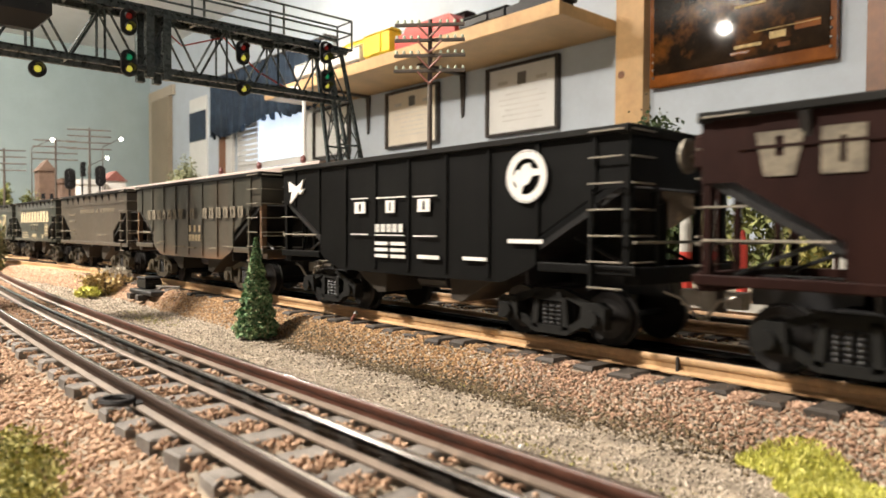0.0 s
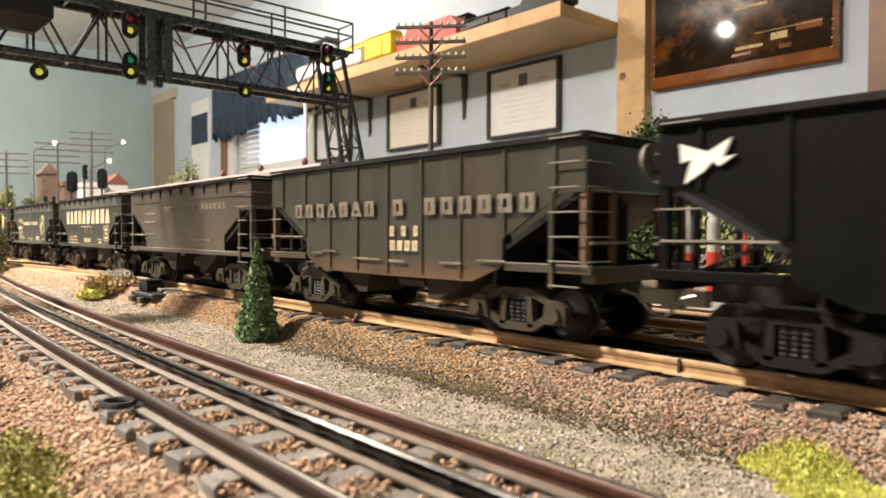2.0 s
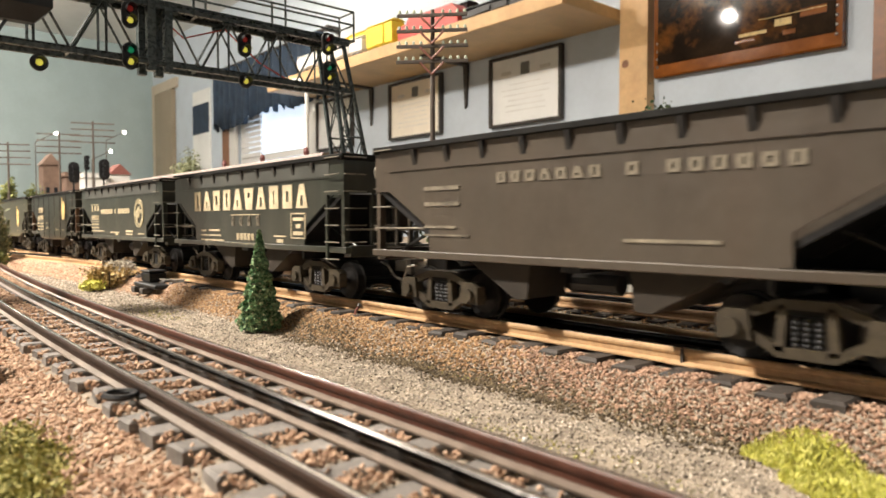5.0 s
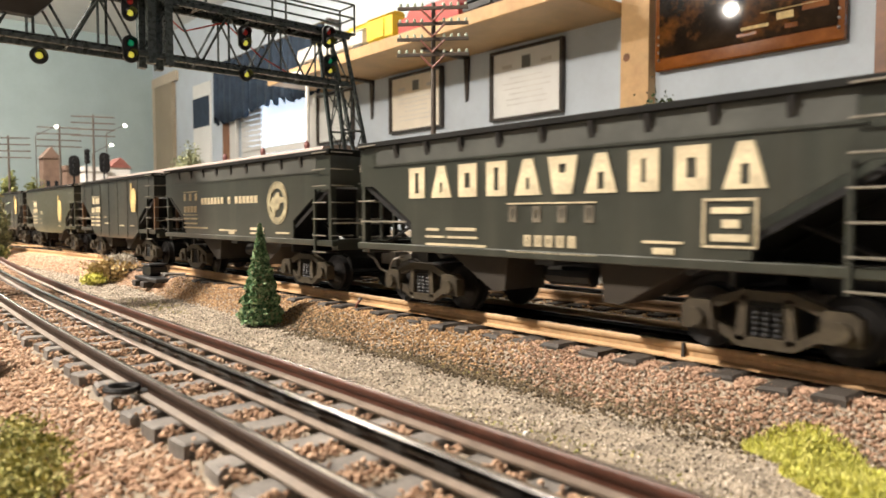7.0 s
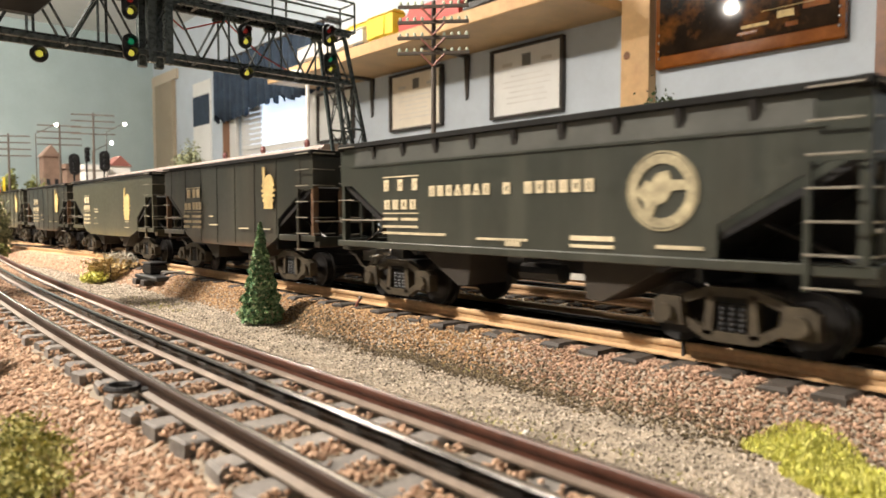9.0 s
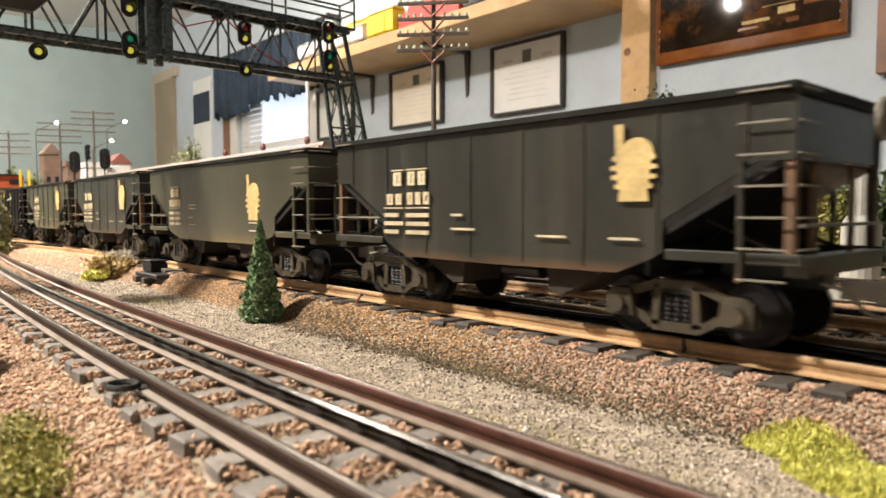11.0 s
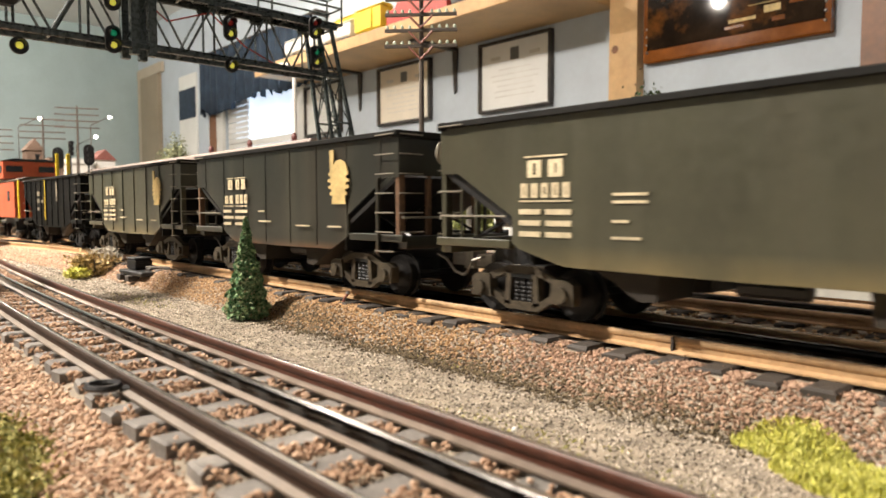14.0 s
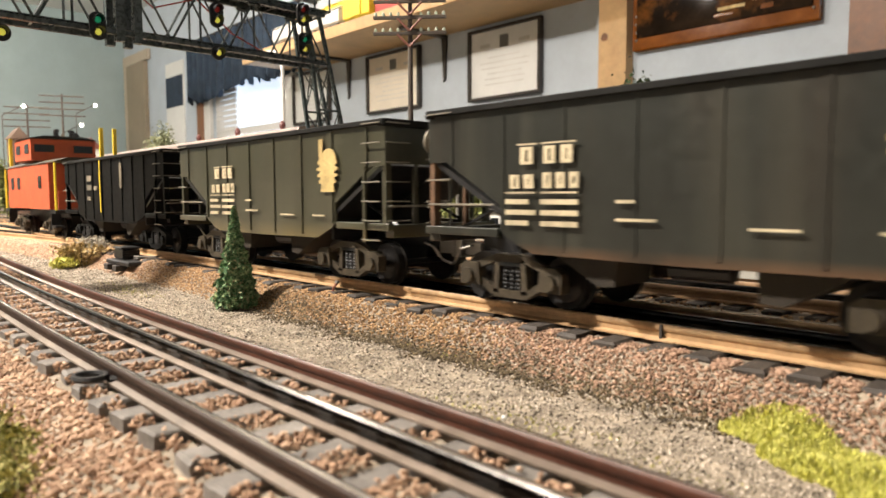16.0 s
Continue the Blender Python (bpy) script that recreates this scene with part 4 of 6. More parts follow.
def hopper(name, label, L, paint, ribs=0, offset=False):
    c = thing(name, label, "hopper car", group="hopper cars of the train")
    a = L / 2
    body = paint
    posts = RUSTPOST if paint in (BODY["grey"], BODY["taupe"]) else paint
    half_side = [(0, HT - 0.002), (a, HT - 0.002), (a, 0.0495), (a - 0.009, 0.0495), (a - 0.035, 0.0345), (a - 0.035, HB + 0.001), (a - 0.038, HB - 0.001), (a * 0.50, HB - 0.0058), (0, HB - 0.0062)]
    if offset:
        half_side[-3:] = [(a - 0.047, HB), (a * 0.42, HB - 0.001), (0, HB - 0.001)]
    outline = half_side + [(-x, z) for x, z in reversed(half_side[1:-1])]
    for s in (-1, 1):
        y0, y1 = sorted((s * (HW - 0.0012), s * (HW - 0.0022)))
        part("side_sheet", Solid().prism(outline, y0, y1), body, c)
        y0, y1 = sorted((s * HW, s * (HW - 0.0026)))
        part("top_rail", Solid().box(-a, a, min(y0, y1) - (0.0004 if s < 0 else 0), max(y0, y1) + (0.0004 if s > 0 else 0), HT - 0.0022, HT, 0.0003), SOOT_AND_SHADE, c, "sooty black top rail")
        if offset:
            part("side_sill", Solid().box(-a - 0.002, a + 0.002, *sorted((s * (HW - 0.0008), s * (HW - 0.0036))), HB - 0.0022, HB + 0.0006, 0.0003), body, c)
        else:
            for k in (-1, 1):
                part("end_side_sill", Solid().box(*sorted((k * (a + 0.002), k * (a - 0.034))), *sorted((s * (HW - 0.0010), s * (HW - 0.0036))), HB - 0.0012, HB + 0.0018, 0.0003), body, c)
        if ribs:
            for k in range(ribs):
                x = -a + 0.012 + (2 * a - 0.024) * k / (ribs - 1)
                z0 = HB - 0.0045 if abs(x) < a * 0.5 else HB + 0.001 if abs(x) < a - 0.036 else (0.0345 + (abs(x) - a + 0.035) * 0.58)
                w, d = (0.0006, 0.0009) if paint is BODY["grey"] else (0.0008, 0.0005)
                part("rib", Solid().box(x - w, x + w, *sorted((s * (HW - 0.0012), s * (HW - d))), z0, HT - 0.0023, 0.0002), body, c)
        if offset:
            for k in range(9):
                x = -a + 0.026 + (2 * a - 0.052) * k / 8
                part("gusset", Solid().prism([(s * (HW - 0.0012), HT - 0.0085), (s * (HW + 0.0005), HT - 0.0024), (s * (HW - 0.0012), HT - 0.0024)], x - 0.0011, x + 0.0011, "x"), BLACK, c)
            # upper band in a lighter grey than the sheet below
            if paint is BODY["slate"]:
                part("flare_sheet", Solid().box(-a + 0.012, a - 0.012, *sorted((s * (HW - 0.0013), s * (HW - 0.00095))), HT - 0.0097, HT - 0.0024), PALEBAND, c, "lighter grey upper band")
            part("flare_seam", Solid().box(-a + 0.010, a - 0.010, *sorted((s * (HW - 0.0012), s * (HW - 0.0007))), HT - 0.0105, HT - 0.0098), body, c)
    for k in (-1, 1):
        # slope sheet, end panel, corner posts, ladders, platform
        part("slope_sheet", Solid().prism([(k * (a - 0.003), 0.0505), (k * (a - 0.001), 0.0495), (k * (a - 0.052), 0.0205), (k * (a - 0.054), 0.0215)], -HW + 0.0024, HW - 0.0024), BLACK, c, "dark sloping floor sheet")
        # added black web stands in for the shade in the open front end
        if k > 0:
            part("slope_support", Solid().prism([(a - 0.006, 0.0480), (a - 0.006, HB), (a - 0.050, HB - 0.004), (a - 0.050, 0.0205)], 0.0, 0.0012), SOOT_AND_SHADE, c)
        # bolster plate, black and full width to darken the opening behind the ladder
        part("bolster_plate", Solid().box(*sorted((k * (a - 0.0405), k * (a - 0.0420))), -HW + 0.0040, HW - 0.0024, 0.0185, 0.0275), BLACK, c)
        part("end_panel", Solid().box(*sorted((k * (a - 0.0022), k * (a - 0.0008))), -HW + 0.0024, HW - 0.0024, 0.0505, HT - 0.0004), body, c)
        part("end_top_rail", Solid().box(*sorted((k * (a - 0.003), k * (a + 0.0006))), -HW, HW, HT - 0.0028, HT + 0.0002, 0.0003), SOOT_AND_SHADE, c)
        part("end_sill", Solid().box(*sorted((k * (a - 0.003), k * (a + 0.0022))), -HW + 0.0036, HW - 0.0036, HB - 0.004, HB + 0.0012, 0.0003), body, c)
        for s in (-1, 1):
            y = s * (HW - 0.0016)
            part("corner_post", Solid().box(*sorted((k * (a - 0.0024), k * (a - 0.0002))), *sorted((y, y - s * 0.003)), HB, 0.0505), posts, c)
            part("end_post", Solid().box(*sorted((k * (a - 0.0028), k * (a - 0.0012))), *sorted((s * 0.0145, s * 0.0125)), HB, 0.0505), posts, c)
            if k > 0 or s > 0:
                part("ladder_stile", Solid().box(*sorted((k * (a - 0.0135), k * (a - 0.0121))), *sorted((s * HW, s * (HW - 0.0012))), HB - 0.006, 0.0495), body, c)
            part("brace", Solid().rod((k * (a - 0.004), s * 0.020, HB), (k * (a - 0.030), s * 0.020, 0.036), 0.0007, 5), BLACK, c)
        for j in range(7):
            z = HB - 0.005 + j * 0.0078
            if k > 0 or j in (3, 6):
                part("rung", SIDE_RUNG, RUNG, c, "", pose(k * (a - 0.00705), -HW - 0.0007, z))
            if z > HB:
                part("rung", END_RUNG, RUNG, c, "", pose(k * (a + 0.0012), -0.0250, z))
        part("end_handrail", Solid().rod((k * (a + 0.0015), -HW + 0.002, 0.0335), (k * (a + 0.0015), HW - 0.002, 0.0335), 0.0005, 5), RUNG, c)
        truck(c, k * (a - 0.034), paint in (BODY["oxide"], BODY["black"]))
        coupler(c, k * (a + 0.001), k)
    part("side_handrail", Solid().rod((-a + 0.001, -HW + 0.0002, 0.0345), (-a + 0.033, -HW + 0.0002, 0.0345), 0.0004, 5), RUNG, c)
    part("brake_wheel", Solid().lathe([(0.0052, 0), (0.0052, 0.0007), (0.0042, 0.0007), (0.0042, 0)], 16).box(-0.0045, 0.0045, -0.0004, 0.0004, 0, 0.0006).box(-0.0004, 0.0004, -0.0045, 0.0045, 0, 0.0006).rod((0, 0, 0), (0, 0, 0.0055), 0.0006, 6), RUNG, c, "brake hand wheel on the car end", pose(-a - 0.0105, -0.019, 0.0585, 0, 90, 0))
    part("brake_housing", Solid().box(-a - 0.0052, -a + 0.0, -0.025, -0.013, 0.0535, 0.0640, 0.0012).rod((-a - 0.001, -0.019, HB), (-a - 0.001, -0.019, 0.0535), 0.0006, 6), body, c)
    for x in (-0.042, 0.042) if L > 0.21 else (-0.036, 0.036):
        for s in (-1, 1):
            part("hopper_chute", Solid().prism([(x - 0.014, HB - 0.002), (x + 0.0165, HB - 0.002), (x + 0.0150, 0.0105), (x + 0.0095, 0.0100)] if x < 0 else [(x - 0.0165, HB - 0.002), (x + 0.014, HB - 0.002), (x - 0.0095, 0.0100), (x - 0.0150, 0.0105)], *sorted((s * 0.006, s * 0.0265))), CHUTE, c, "rusty brown hopper chute")
    part("centre_sill", Solid().box(-a + 0.002, a - 0.002, -0.004, 0.004, HB - 0.009, HB - 0.0005), BLACK, c)
    part("inside_bulkhead", Solid().box(-0.004, 0.004, -HW + 0.0024, HW - 0.0024, HB - 0.004, 0.052), BLACK, c)
    part("air_tank", Solid().rod((-0.008, -0.016, 0.0165), (0.010, -0.016, 0.0165), 0.0034, 10), BLACK, c)
    return c


CARS = []  # (object, x of its centre at the start)
YS = -HW + 0.0011


def place(c, rear, L):
    CARS.append((c, rear + L / 2))


def build_train():
    # oxide brown leading car
    L = 0.205
    c = hopper("hopper_car", "brown oxide hopper car with large cream lettering", L, BODY["oxide"], 0, True)
    glyphs(c, -0.0895, 0.080, 0.0505, 0.0615, "vrrrrrr aarr", YS, FADED)
    bars(c, [(-0.04, -0.01, 0.038, 0.040), (0.02, 0.05, 0.036, 0.038)], YS, FADED)
    place(c, -0.089, L)
    # black ribbed car with white markings
    L = 0.203
    y = YS - 0.0009
    c = hopper("hopper_car", "black ribbed hopper car with white markings and round emblem", L, BODY["black"], 9)
    for x0, x1 in ((-0.0385, -0.0265), (-0.0155, -0.0065), (0.0050, 0.0160)):
        glyphs(c, x0, x1, 0.0440, 0.0490, "r", y, WHITELET)
    bars(c, [(-0.0392, -0.0265, 0.0502, 0.0507), (-0.0205, -0.001, 0.0500, 0.0505), (0.0042, 0.0180, 0.0498, 0.0503), (-0.0392, -0.0265, 0.0347, 0.0352), (-0.0215, -0.0015, 0.0345, 0.0350), (0.0042, 0.0180, 0.0343, 0.0348)]
         + [(-0.0213, -0.0125, 0.0254 + 0.0026 * k, 0.0268 + 0.0026 * k) for k in range(3)] + [(-0.0105, -0.001, 0.0254 + 0.0026 * k, 0.0268 + 0.0026 * k) for k in range(3)]
         + [(0.0069, 0.0196, 0.0257, 0.0272), (0.0327, 0.0448, 0.0260, 0.0273), (0.0550, 0.0703, 0.0326, 0.0340)], y, WHITELET)
    glyphs(c, -0.0218, -0.002, 0.0360, 0.0393, "rrrrr", y, WHITELET)
    ring(c, 0.0630, 0.0548, 0.0088, YS - 0.0009, WHITELET)
    sc = Solid().prism([(-0.0935, 0.0498), (-0.0915, 0.0565), (-0.0945, 0.0555), (-0.0950, 0.0608), (-0.087, 0.0580), (-0.0805, 0.0613), (-0.083, 0.0563), (-0.0795, 0.0568), (-0.084, 0.0540), (-0.0855, 0.0555), (-0.088, 0.0530)], YS - 0.0010, YS - 0.0003)
    part("script_emblem", sc, WHITELET, c, "white painted emblem of plain strokes")
    place(c, -0.314, L)
    # taupe ribbed car, faded lettering
    L = 0.201
    c = hopper("hopper_car", "weathered taupe ribbed hopper car with faded cream lettering", L, BODY["taupe"], 9)
    glyphs(c, -0.0760, 0.0826, 0.0435, 0.0500, "rrrarar r rrrrrr", y, FADED)
    glyphs(c, 0.0023, 0.0215, 0.0352, 0.0393, "r r r", y, CREAM)
    glyphs(c, 0.0023, 0.0215, 0.0293, 0.0334, "rrrr", y, CREAM)
    bars(c, [(-0.050, -0.038, 0.0277, 0.0285), (-0.0235, -0.004, 0.0250, 0.0258), (0.0023, 0.013, 0.0245, 0.0255), (0.034, 0.046, 0.0250, 0.0258), (0.054, 0.068, 0.0265, 0.0272), (-0.058, -0.05, 0.0268, 0.0275)], y, FADED)
    place(c, -0.540, L)
    # brown-grey offset-side car
    L = 0.205
    c = hopper("hopper_car", "weathered brown-grey smooth-sided hopper car with faint lettering", L, BODY["brown"], 0, True)
    glyphs(c, -0.0322, 0.0716, 0.0505, 0.0542, "rrrarar r rrrrrr", YS, FADED)
    bars(c, [(-0.07, -0.05, 0.0490, 0.0505), (-0.07, -0.05, 0.0430, 0.0445), (-0.07, -0.052, 0.0345, 0.0355), (-0.07, -0.045, 0.0315, 0.0322), (0.02, 0.05, 0.031, 0.032)], YS, FADED)
    place(c, -0.770, L)
    # slate car with very large cream letters
    L = 0.2065
    c = hopper("hopper_car", "dark slate smooth-sided hopper car with large cream block letters", L, BODY["slate"], 0, True)
    glyphs(c, -0.0715, 0.0735, 0.0438, 0.0558, "rarravarra", YS, CREAM)
    glyphs(c, -0.0156, 0.0212, 0.0348, 0.0402, "r r r r", YS, FADED)
    glyphs(c, -0.0086, 0.0143, 0.0268, 0.0306, "rrrrr", YS, CREAM)
    bars(c, [(-0.0156, 0.0212, 0.0408, 0.0413), (-0.0156, 0.0214, 0.0245, 0.0251), (-0.0587, -0.051, 0.0312, 0.0322), (-0.047, -0.0309, 0.0314, 0.0326), (-0.0587, -0.048, 0.0285, 0.0294), (-0.046, -0.030, 0.0285, 0.0294), (-0.0587, -0.0257, 0.0256, 0.0265), (0.0372, 0.0497, 0.0292, 0.0299), (0.0405, 0.047, 0.0262, 0.0280)]
         + [(0.0551, 0.0697, 0.0408, 0.0415), (0.0551, 0.0697, 0.0286, 0.0292), (0.0551, 0.0558, 0.0293, 0.0407), (0.0690, 0.0697, 0.0293, 0.0407), (0.0575, 0.0675, 0.0375, 0.0392), (0.0575, 0.0675, 0.0303, 0.0322), (0.0605, 0.0650, 0.0338, 0.0360)], YS, CREAM)
    part("load", Solid().prism([(-0.094, HT - 0.004), (-0.083, HT + 0.0042), (-0.072, HT - 0.004)], -0.010, 0.024), PAPER, c, "pale pile of load above the rim")
    place(c, -1.0015, L)
    # dark grey car with round emblem
    L = 0.2135
    c = hopper("hopper_car", "dark grey smooth-sided hopper car with cream lettering and round emblem", L, BODY["slate"], 0, True)
    glyphs(c, -0.0452, 0.0334, 0.0440, 0.0480, "rrrarar r rrrrrr", YS, CREAM)
    glyphs(c, -0.0743, -0.0510, 0.0466, 0.0512, "r r r", YS, CREAM)
    glyphs(c, -0.0743, -0.0517, 0.0390, 0.0430, "rrrr", YS, CREAM)
    bars(c, [(-0.0743, -0.0510, 0.0521, 0.0526), (-0.0743, -0.0510, 0.0372, 0.0377), (-0.0743, -0.064, 0.0345, 0.0356), (-0.062, -0.0515, 0.0345, 0.0356), (-0.0743, -0.0515, 0.0315, 0.0325), (-0.0743, -0.035, 0.0288, 0.0298), (-0.018, 0.006, 0.028, 0.0288), (-0.004, 0.003, 0.0262, 0.0279), (0.024, 0.040, 0.029, 0.0305), (0.024, 0.040, 0.0268, 0.0278), (0.054, 0.068, 0.0275, 0.0285)], YS, CREAM)
    ring(c, 0.0555, 0.0436, 0.0112, YS, DIMCREAM)
    place(c, -1.240, L)

    def gold_car(rear, L, paint, ribs, label, x, mk, k=1.0):
        c = hopper("hopper_car", label, L, paint, ribs, False)
        glyphs(c, x + 0.001, x + 0.0085, 0.0474, 0.0528, "r", y, CREAM)
        glyphs(c, x + 0.0105, x + 0.0235, 0.0474, 0.0528, "rr", y, CREAM)
        glyphs(c, x - 0.003, x + 0.0085, 0.0398, 0.0442, "rr", y, CREAM)
        glyphs(c, x + 0.0105, x + 0.0255, 0.0398, 0.0446, "rrr", y, CREAM)
        bars(c, [(x + 0.001, x + 0.0085, 0.0534, 0.0539), (x + 0.0105, x + 0.0235, 0.0534, 0.0539), (x - 0.004, x + 0.0085, 0.0382, 0.0387), (x + 0.0105, x + 0.0245, 0.0382, 0.0387)]
             + [(x - 0.004, x + 0.0055 + 0.003 * (j % 2), 0.0280 + 0.0034 * j, 0.0296 + 0.0034 * j) for j in range(3)] + [(x + 0.0105, x + 0.0245, 0.0280 + 0.0034 * j, 0.0296 + 0.0034 * j) for j in range(3)]
             + [(x + 0.0375, x + 0.0435, 0.0353, 0.0362), (x + 0.0375, x + 0.050, 0.0302, 0.0310), (0.020, 0.032, 0.0287, 0.0294), (0.048, 0.058, 0.0287, 0.0294)], y, CREAM)
        statue_mark(c, mk, 0.0515, y, GOLD, k)
        place(c, rear, L)

    gold_car(-1.4645, 0.1995, BODY["grey"], 8, "weathered dark grey ribbed hopper car with gold emblem", -0.0590, 0.0560, 1.35)
    # olive car
    L = 0.226
    c = hopper("hopper_car", "weathered olive smooth-sided hopper car with gold emblem", L, BODY["olive"], 0)
    x = -0.0726
    glyphs(c, x, x + 0.017, 0.0470, 0.0525, "rr", YS, CREAM)
    glyphs(c, x - 0.002, x + 0.019, 0.0405, 0.0452, "rrrrr", YS, CREAM)
    bars(c, [(x, x + 0.017, 0.0534, 0.0539), (x - 0.002, x + 0.019, 0.0392, 0.0397)] + [(x - 0.002 + 0.011 * i, x + 0.007 + 0.012 * i, 0.0280 + 0.0036 * j, 0.0297 + 0.0036 * j) for i in range(2) for j in range(3)]
         + [(x + 0.0335, x + 0.045, 0.0408, 0.0416), (x + 0.0335, x + 0.045, 0.0386, 0.0394), (x + 0.0335, x + 0.039, 0.0330, 0.0338), (x + 0.0335, x + 0.043, 0.0282, 0.0290), (0.0485, 0.059, 0.0305, 0.0311), (0.0485, 0.058, 0.0260, 0.0266)], YS, CREAM)
    statue_mark(c, 0.0535, 0.0455, YS, GOLD, 1.55)
    place(c, -1.7175, L)
    gold_car(-1.937, 0.1945, BODY["grey"], 8, "weathered grey ribbed hopper car with rust stains and gold emblem", -0.0549, 0.0565, 1.45)
    gold_car(-2.162, 0.199, BODY["olive"], 8, "weathered olive-grey ribbed hopper car with gold emblem", -0.0525, 0.0605, 1.4)
    # black car at the tail
    L = 0.222
    c = hopper("hopper_car", "black ribbed hopper car with sparse markings ahead of the caboose", L, BODY["black"], 10)
    bars(c, [(-0.045, -0.034, 0.050, 0.0545), (-0.045, -0.034, 0.043, 0.047), (-0.045, -0.036, 0.035, 0.038), (-0.028, -0.020, 0.043, 0.046), (0.032, 0.036, 0.044, 0.062)], y, FADED)
    bars(c, [(-0.0135, -0.0115, 0.026, 0.0655)], YS - 0.0009, YELLOW, "yellow_stripe")
    place(c, -2.411, L)


build_train()


def caboose():
    L = 0.200
    a = L / 2
    c = thing("caboose", "orange-red caboose with cupola and yellow handrails", "caboose")
    W = 0.031
    part("body", Solid().box(-a + 0.016, a - 0.016, -W, W, 0.026, 0.0695, 0.0006), ORANGE, c)
    part("cupola", Solid().box(-0.050, 0.018, -W + 0.001, W - 0.001, 0.0745, 0.0965, 0.0006), ORANGE, c)
    part("cupola_roof", Solid().prism([(-W, 0.0966), (W, 0.0966), (W * 0.6, 0.0995), (-W * 0.6, 0.0995)], -0.053, 0.021, "x"), BLACK, c)
    part("roof", Solid().prism([(-W - 0.001, 0.0696), (W + 0.001, 0.0696), (W * 0.6, 0.0744), (-W * 0.6, 0.0744)], -a - 0.002, a + 0.002, "x"), GUNMETAL, c, "weathered grey roof")
    for x in (-0.062, -0.034, 0.052):
        part("window", Solid().box(x - 0.005, x + 0.005, -W - 0.0006, -W + 0.001, 0.046, 0.058), WINDOWDARK, c)
    for x in (-0.034, 0.002):
        part("cupola_window", Solid().box(x - 0.008, x + 0.008, -W + 0.0004, -W + 0.002, 0.082, 0.091), WINDOWDARK, c)
    for y in (-0.018, 0.018):
        part("cupola_window", Solid().box(0.0175, 0.0188, y - 0.009, y + 0.009, 0.083, 0.0905), WINDOWDARK, c)
    part("end_door", Solid().box(a - 0.0165, a - 0.0152, -0.008, 0.008, 0.027, 0.060), WINDOWDARK, c)
    for k in (-1, 1):
        part("platform", Solid().box(*sorted((k * (a - 0.0158), k * (a + 0.003))), -W, W, 0.0225, 0.0255), BLACK, c)
        for s in (-1, 1):
            part("handrail", Solid().pipe([(k * (a + 0.002), s * (W - 0.001), 0.0256), (k * (a + 0.002), s * (W - 0.001), 0.0696)], 0.0011, 6), YELLOW, c, "yellow painted handrail")
            part("step", Solid().box(*sorted((k * (a - 0.012), k * (a + 0.002))), *sorted((s * W, s * (W - 0.008))), 0.0095, 0.0115).box(*sorted((k * (a - 0.0125), k * (a - 0.0115))), *sorted((s * W, s * (W - 0.008))), 0.0095, 0.0226), BLACK, c)
        part("end_rail", Solid().box(*sorted((k * (a + 0.0005), k * (a + 0.0022))), -W + 0.003, W - 0.003, 0.0262, 0.043), ORANGE, c)
        truck(c, k * (a - 0.040))
        coupler(c, k * (a + 0.001), k)
    for y in (0.012, 0.024):
        part("roof_ladder_rail", Solid().box(a - 0.004, a - 0.001, y - 0.0016, y + 0.0016, 0.0700, 0.103, 0.0005), YELLOW, c, "yellow roof ladder rail")
    part("roof_ladder_rail", Solid().box(-a + 0.001, -a + 0.004, -0.026, -0.023, 0.0700, 0.103, 0.0005), YELLOW, c, "yellow roof ladder rail")
    part("chimney", Solid().rod((0.0, 0.012, 0.0990), (0.0, 0.012, 0.106), 0.002, 8).rod((0.0, 0.012, 0.105), (0.0, 0.012, 0.1075), 0.0032, 8), BLACK, c)
    part("underframe", Solid().box(-a + 0.02, a - 0.02, -0.012, 0.012, 0.012, 0.0257), BLACK, c)
    CARS.append((c, -2.448 - L / 2))


caboose()


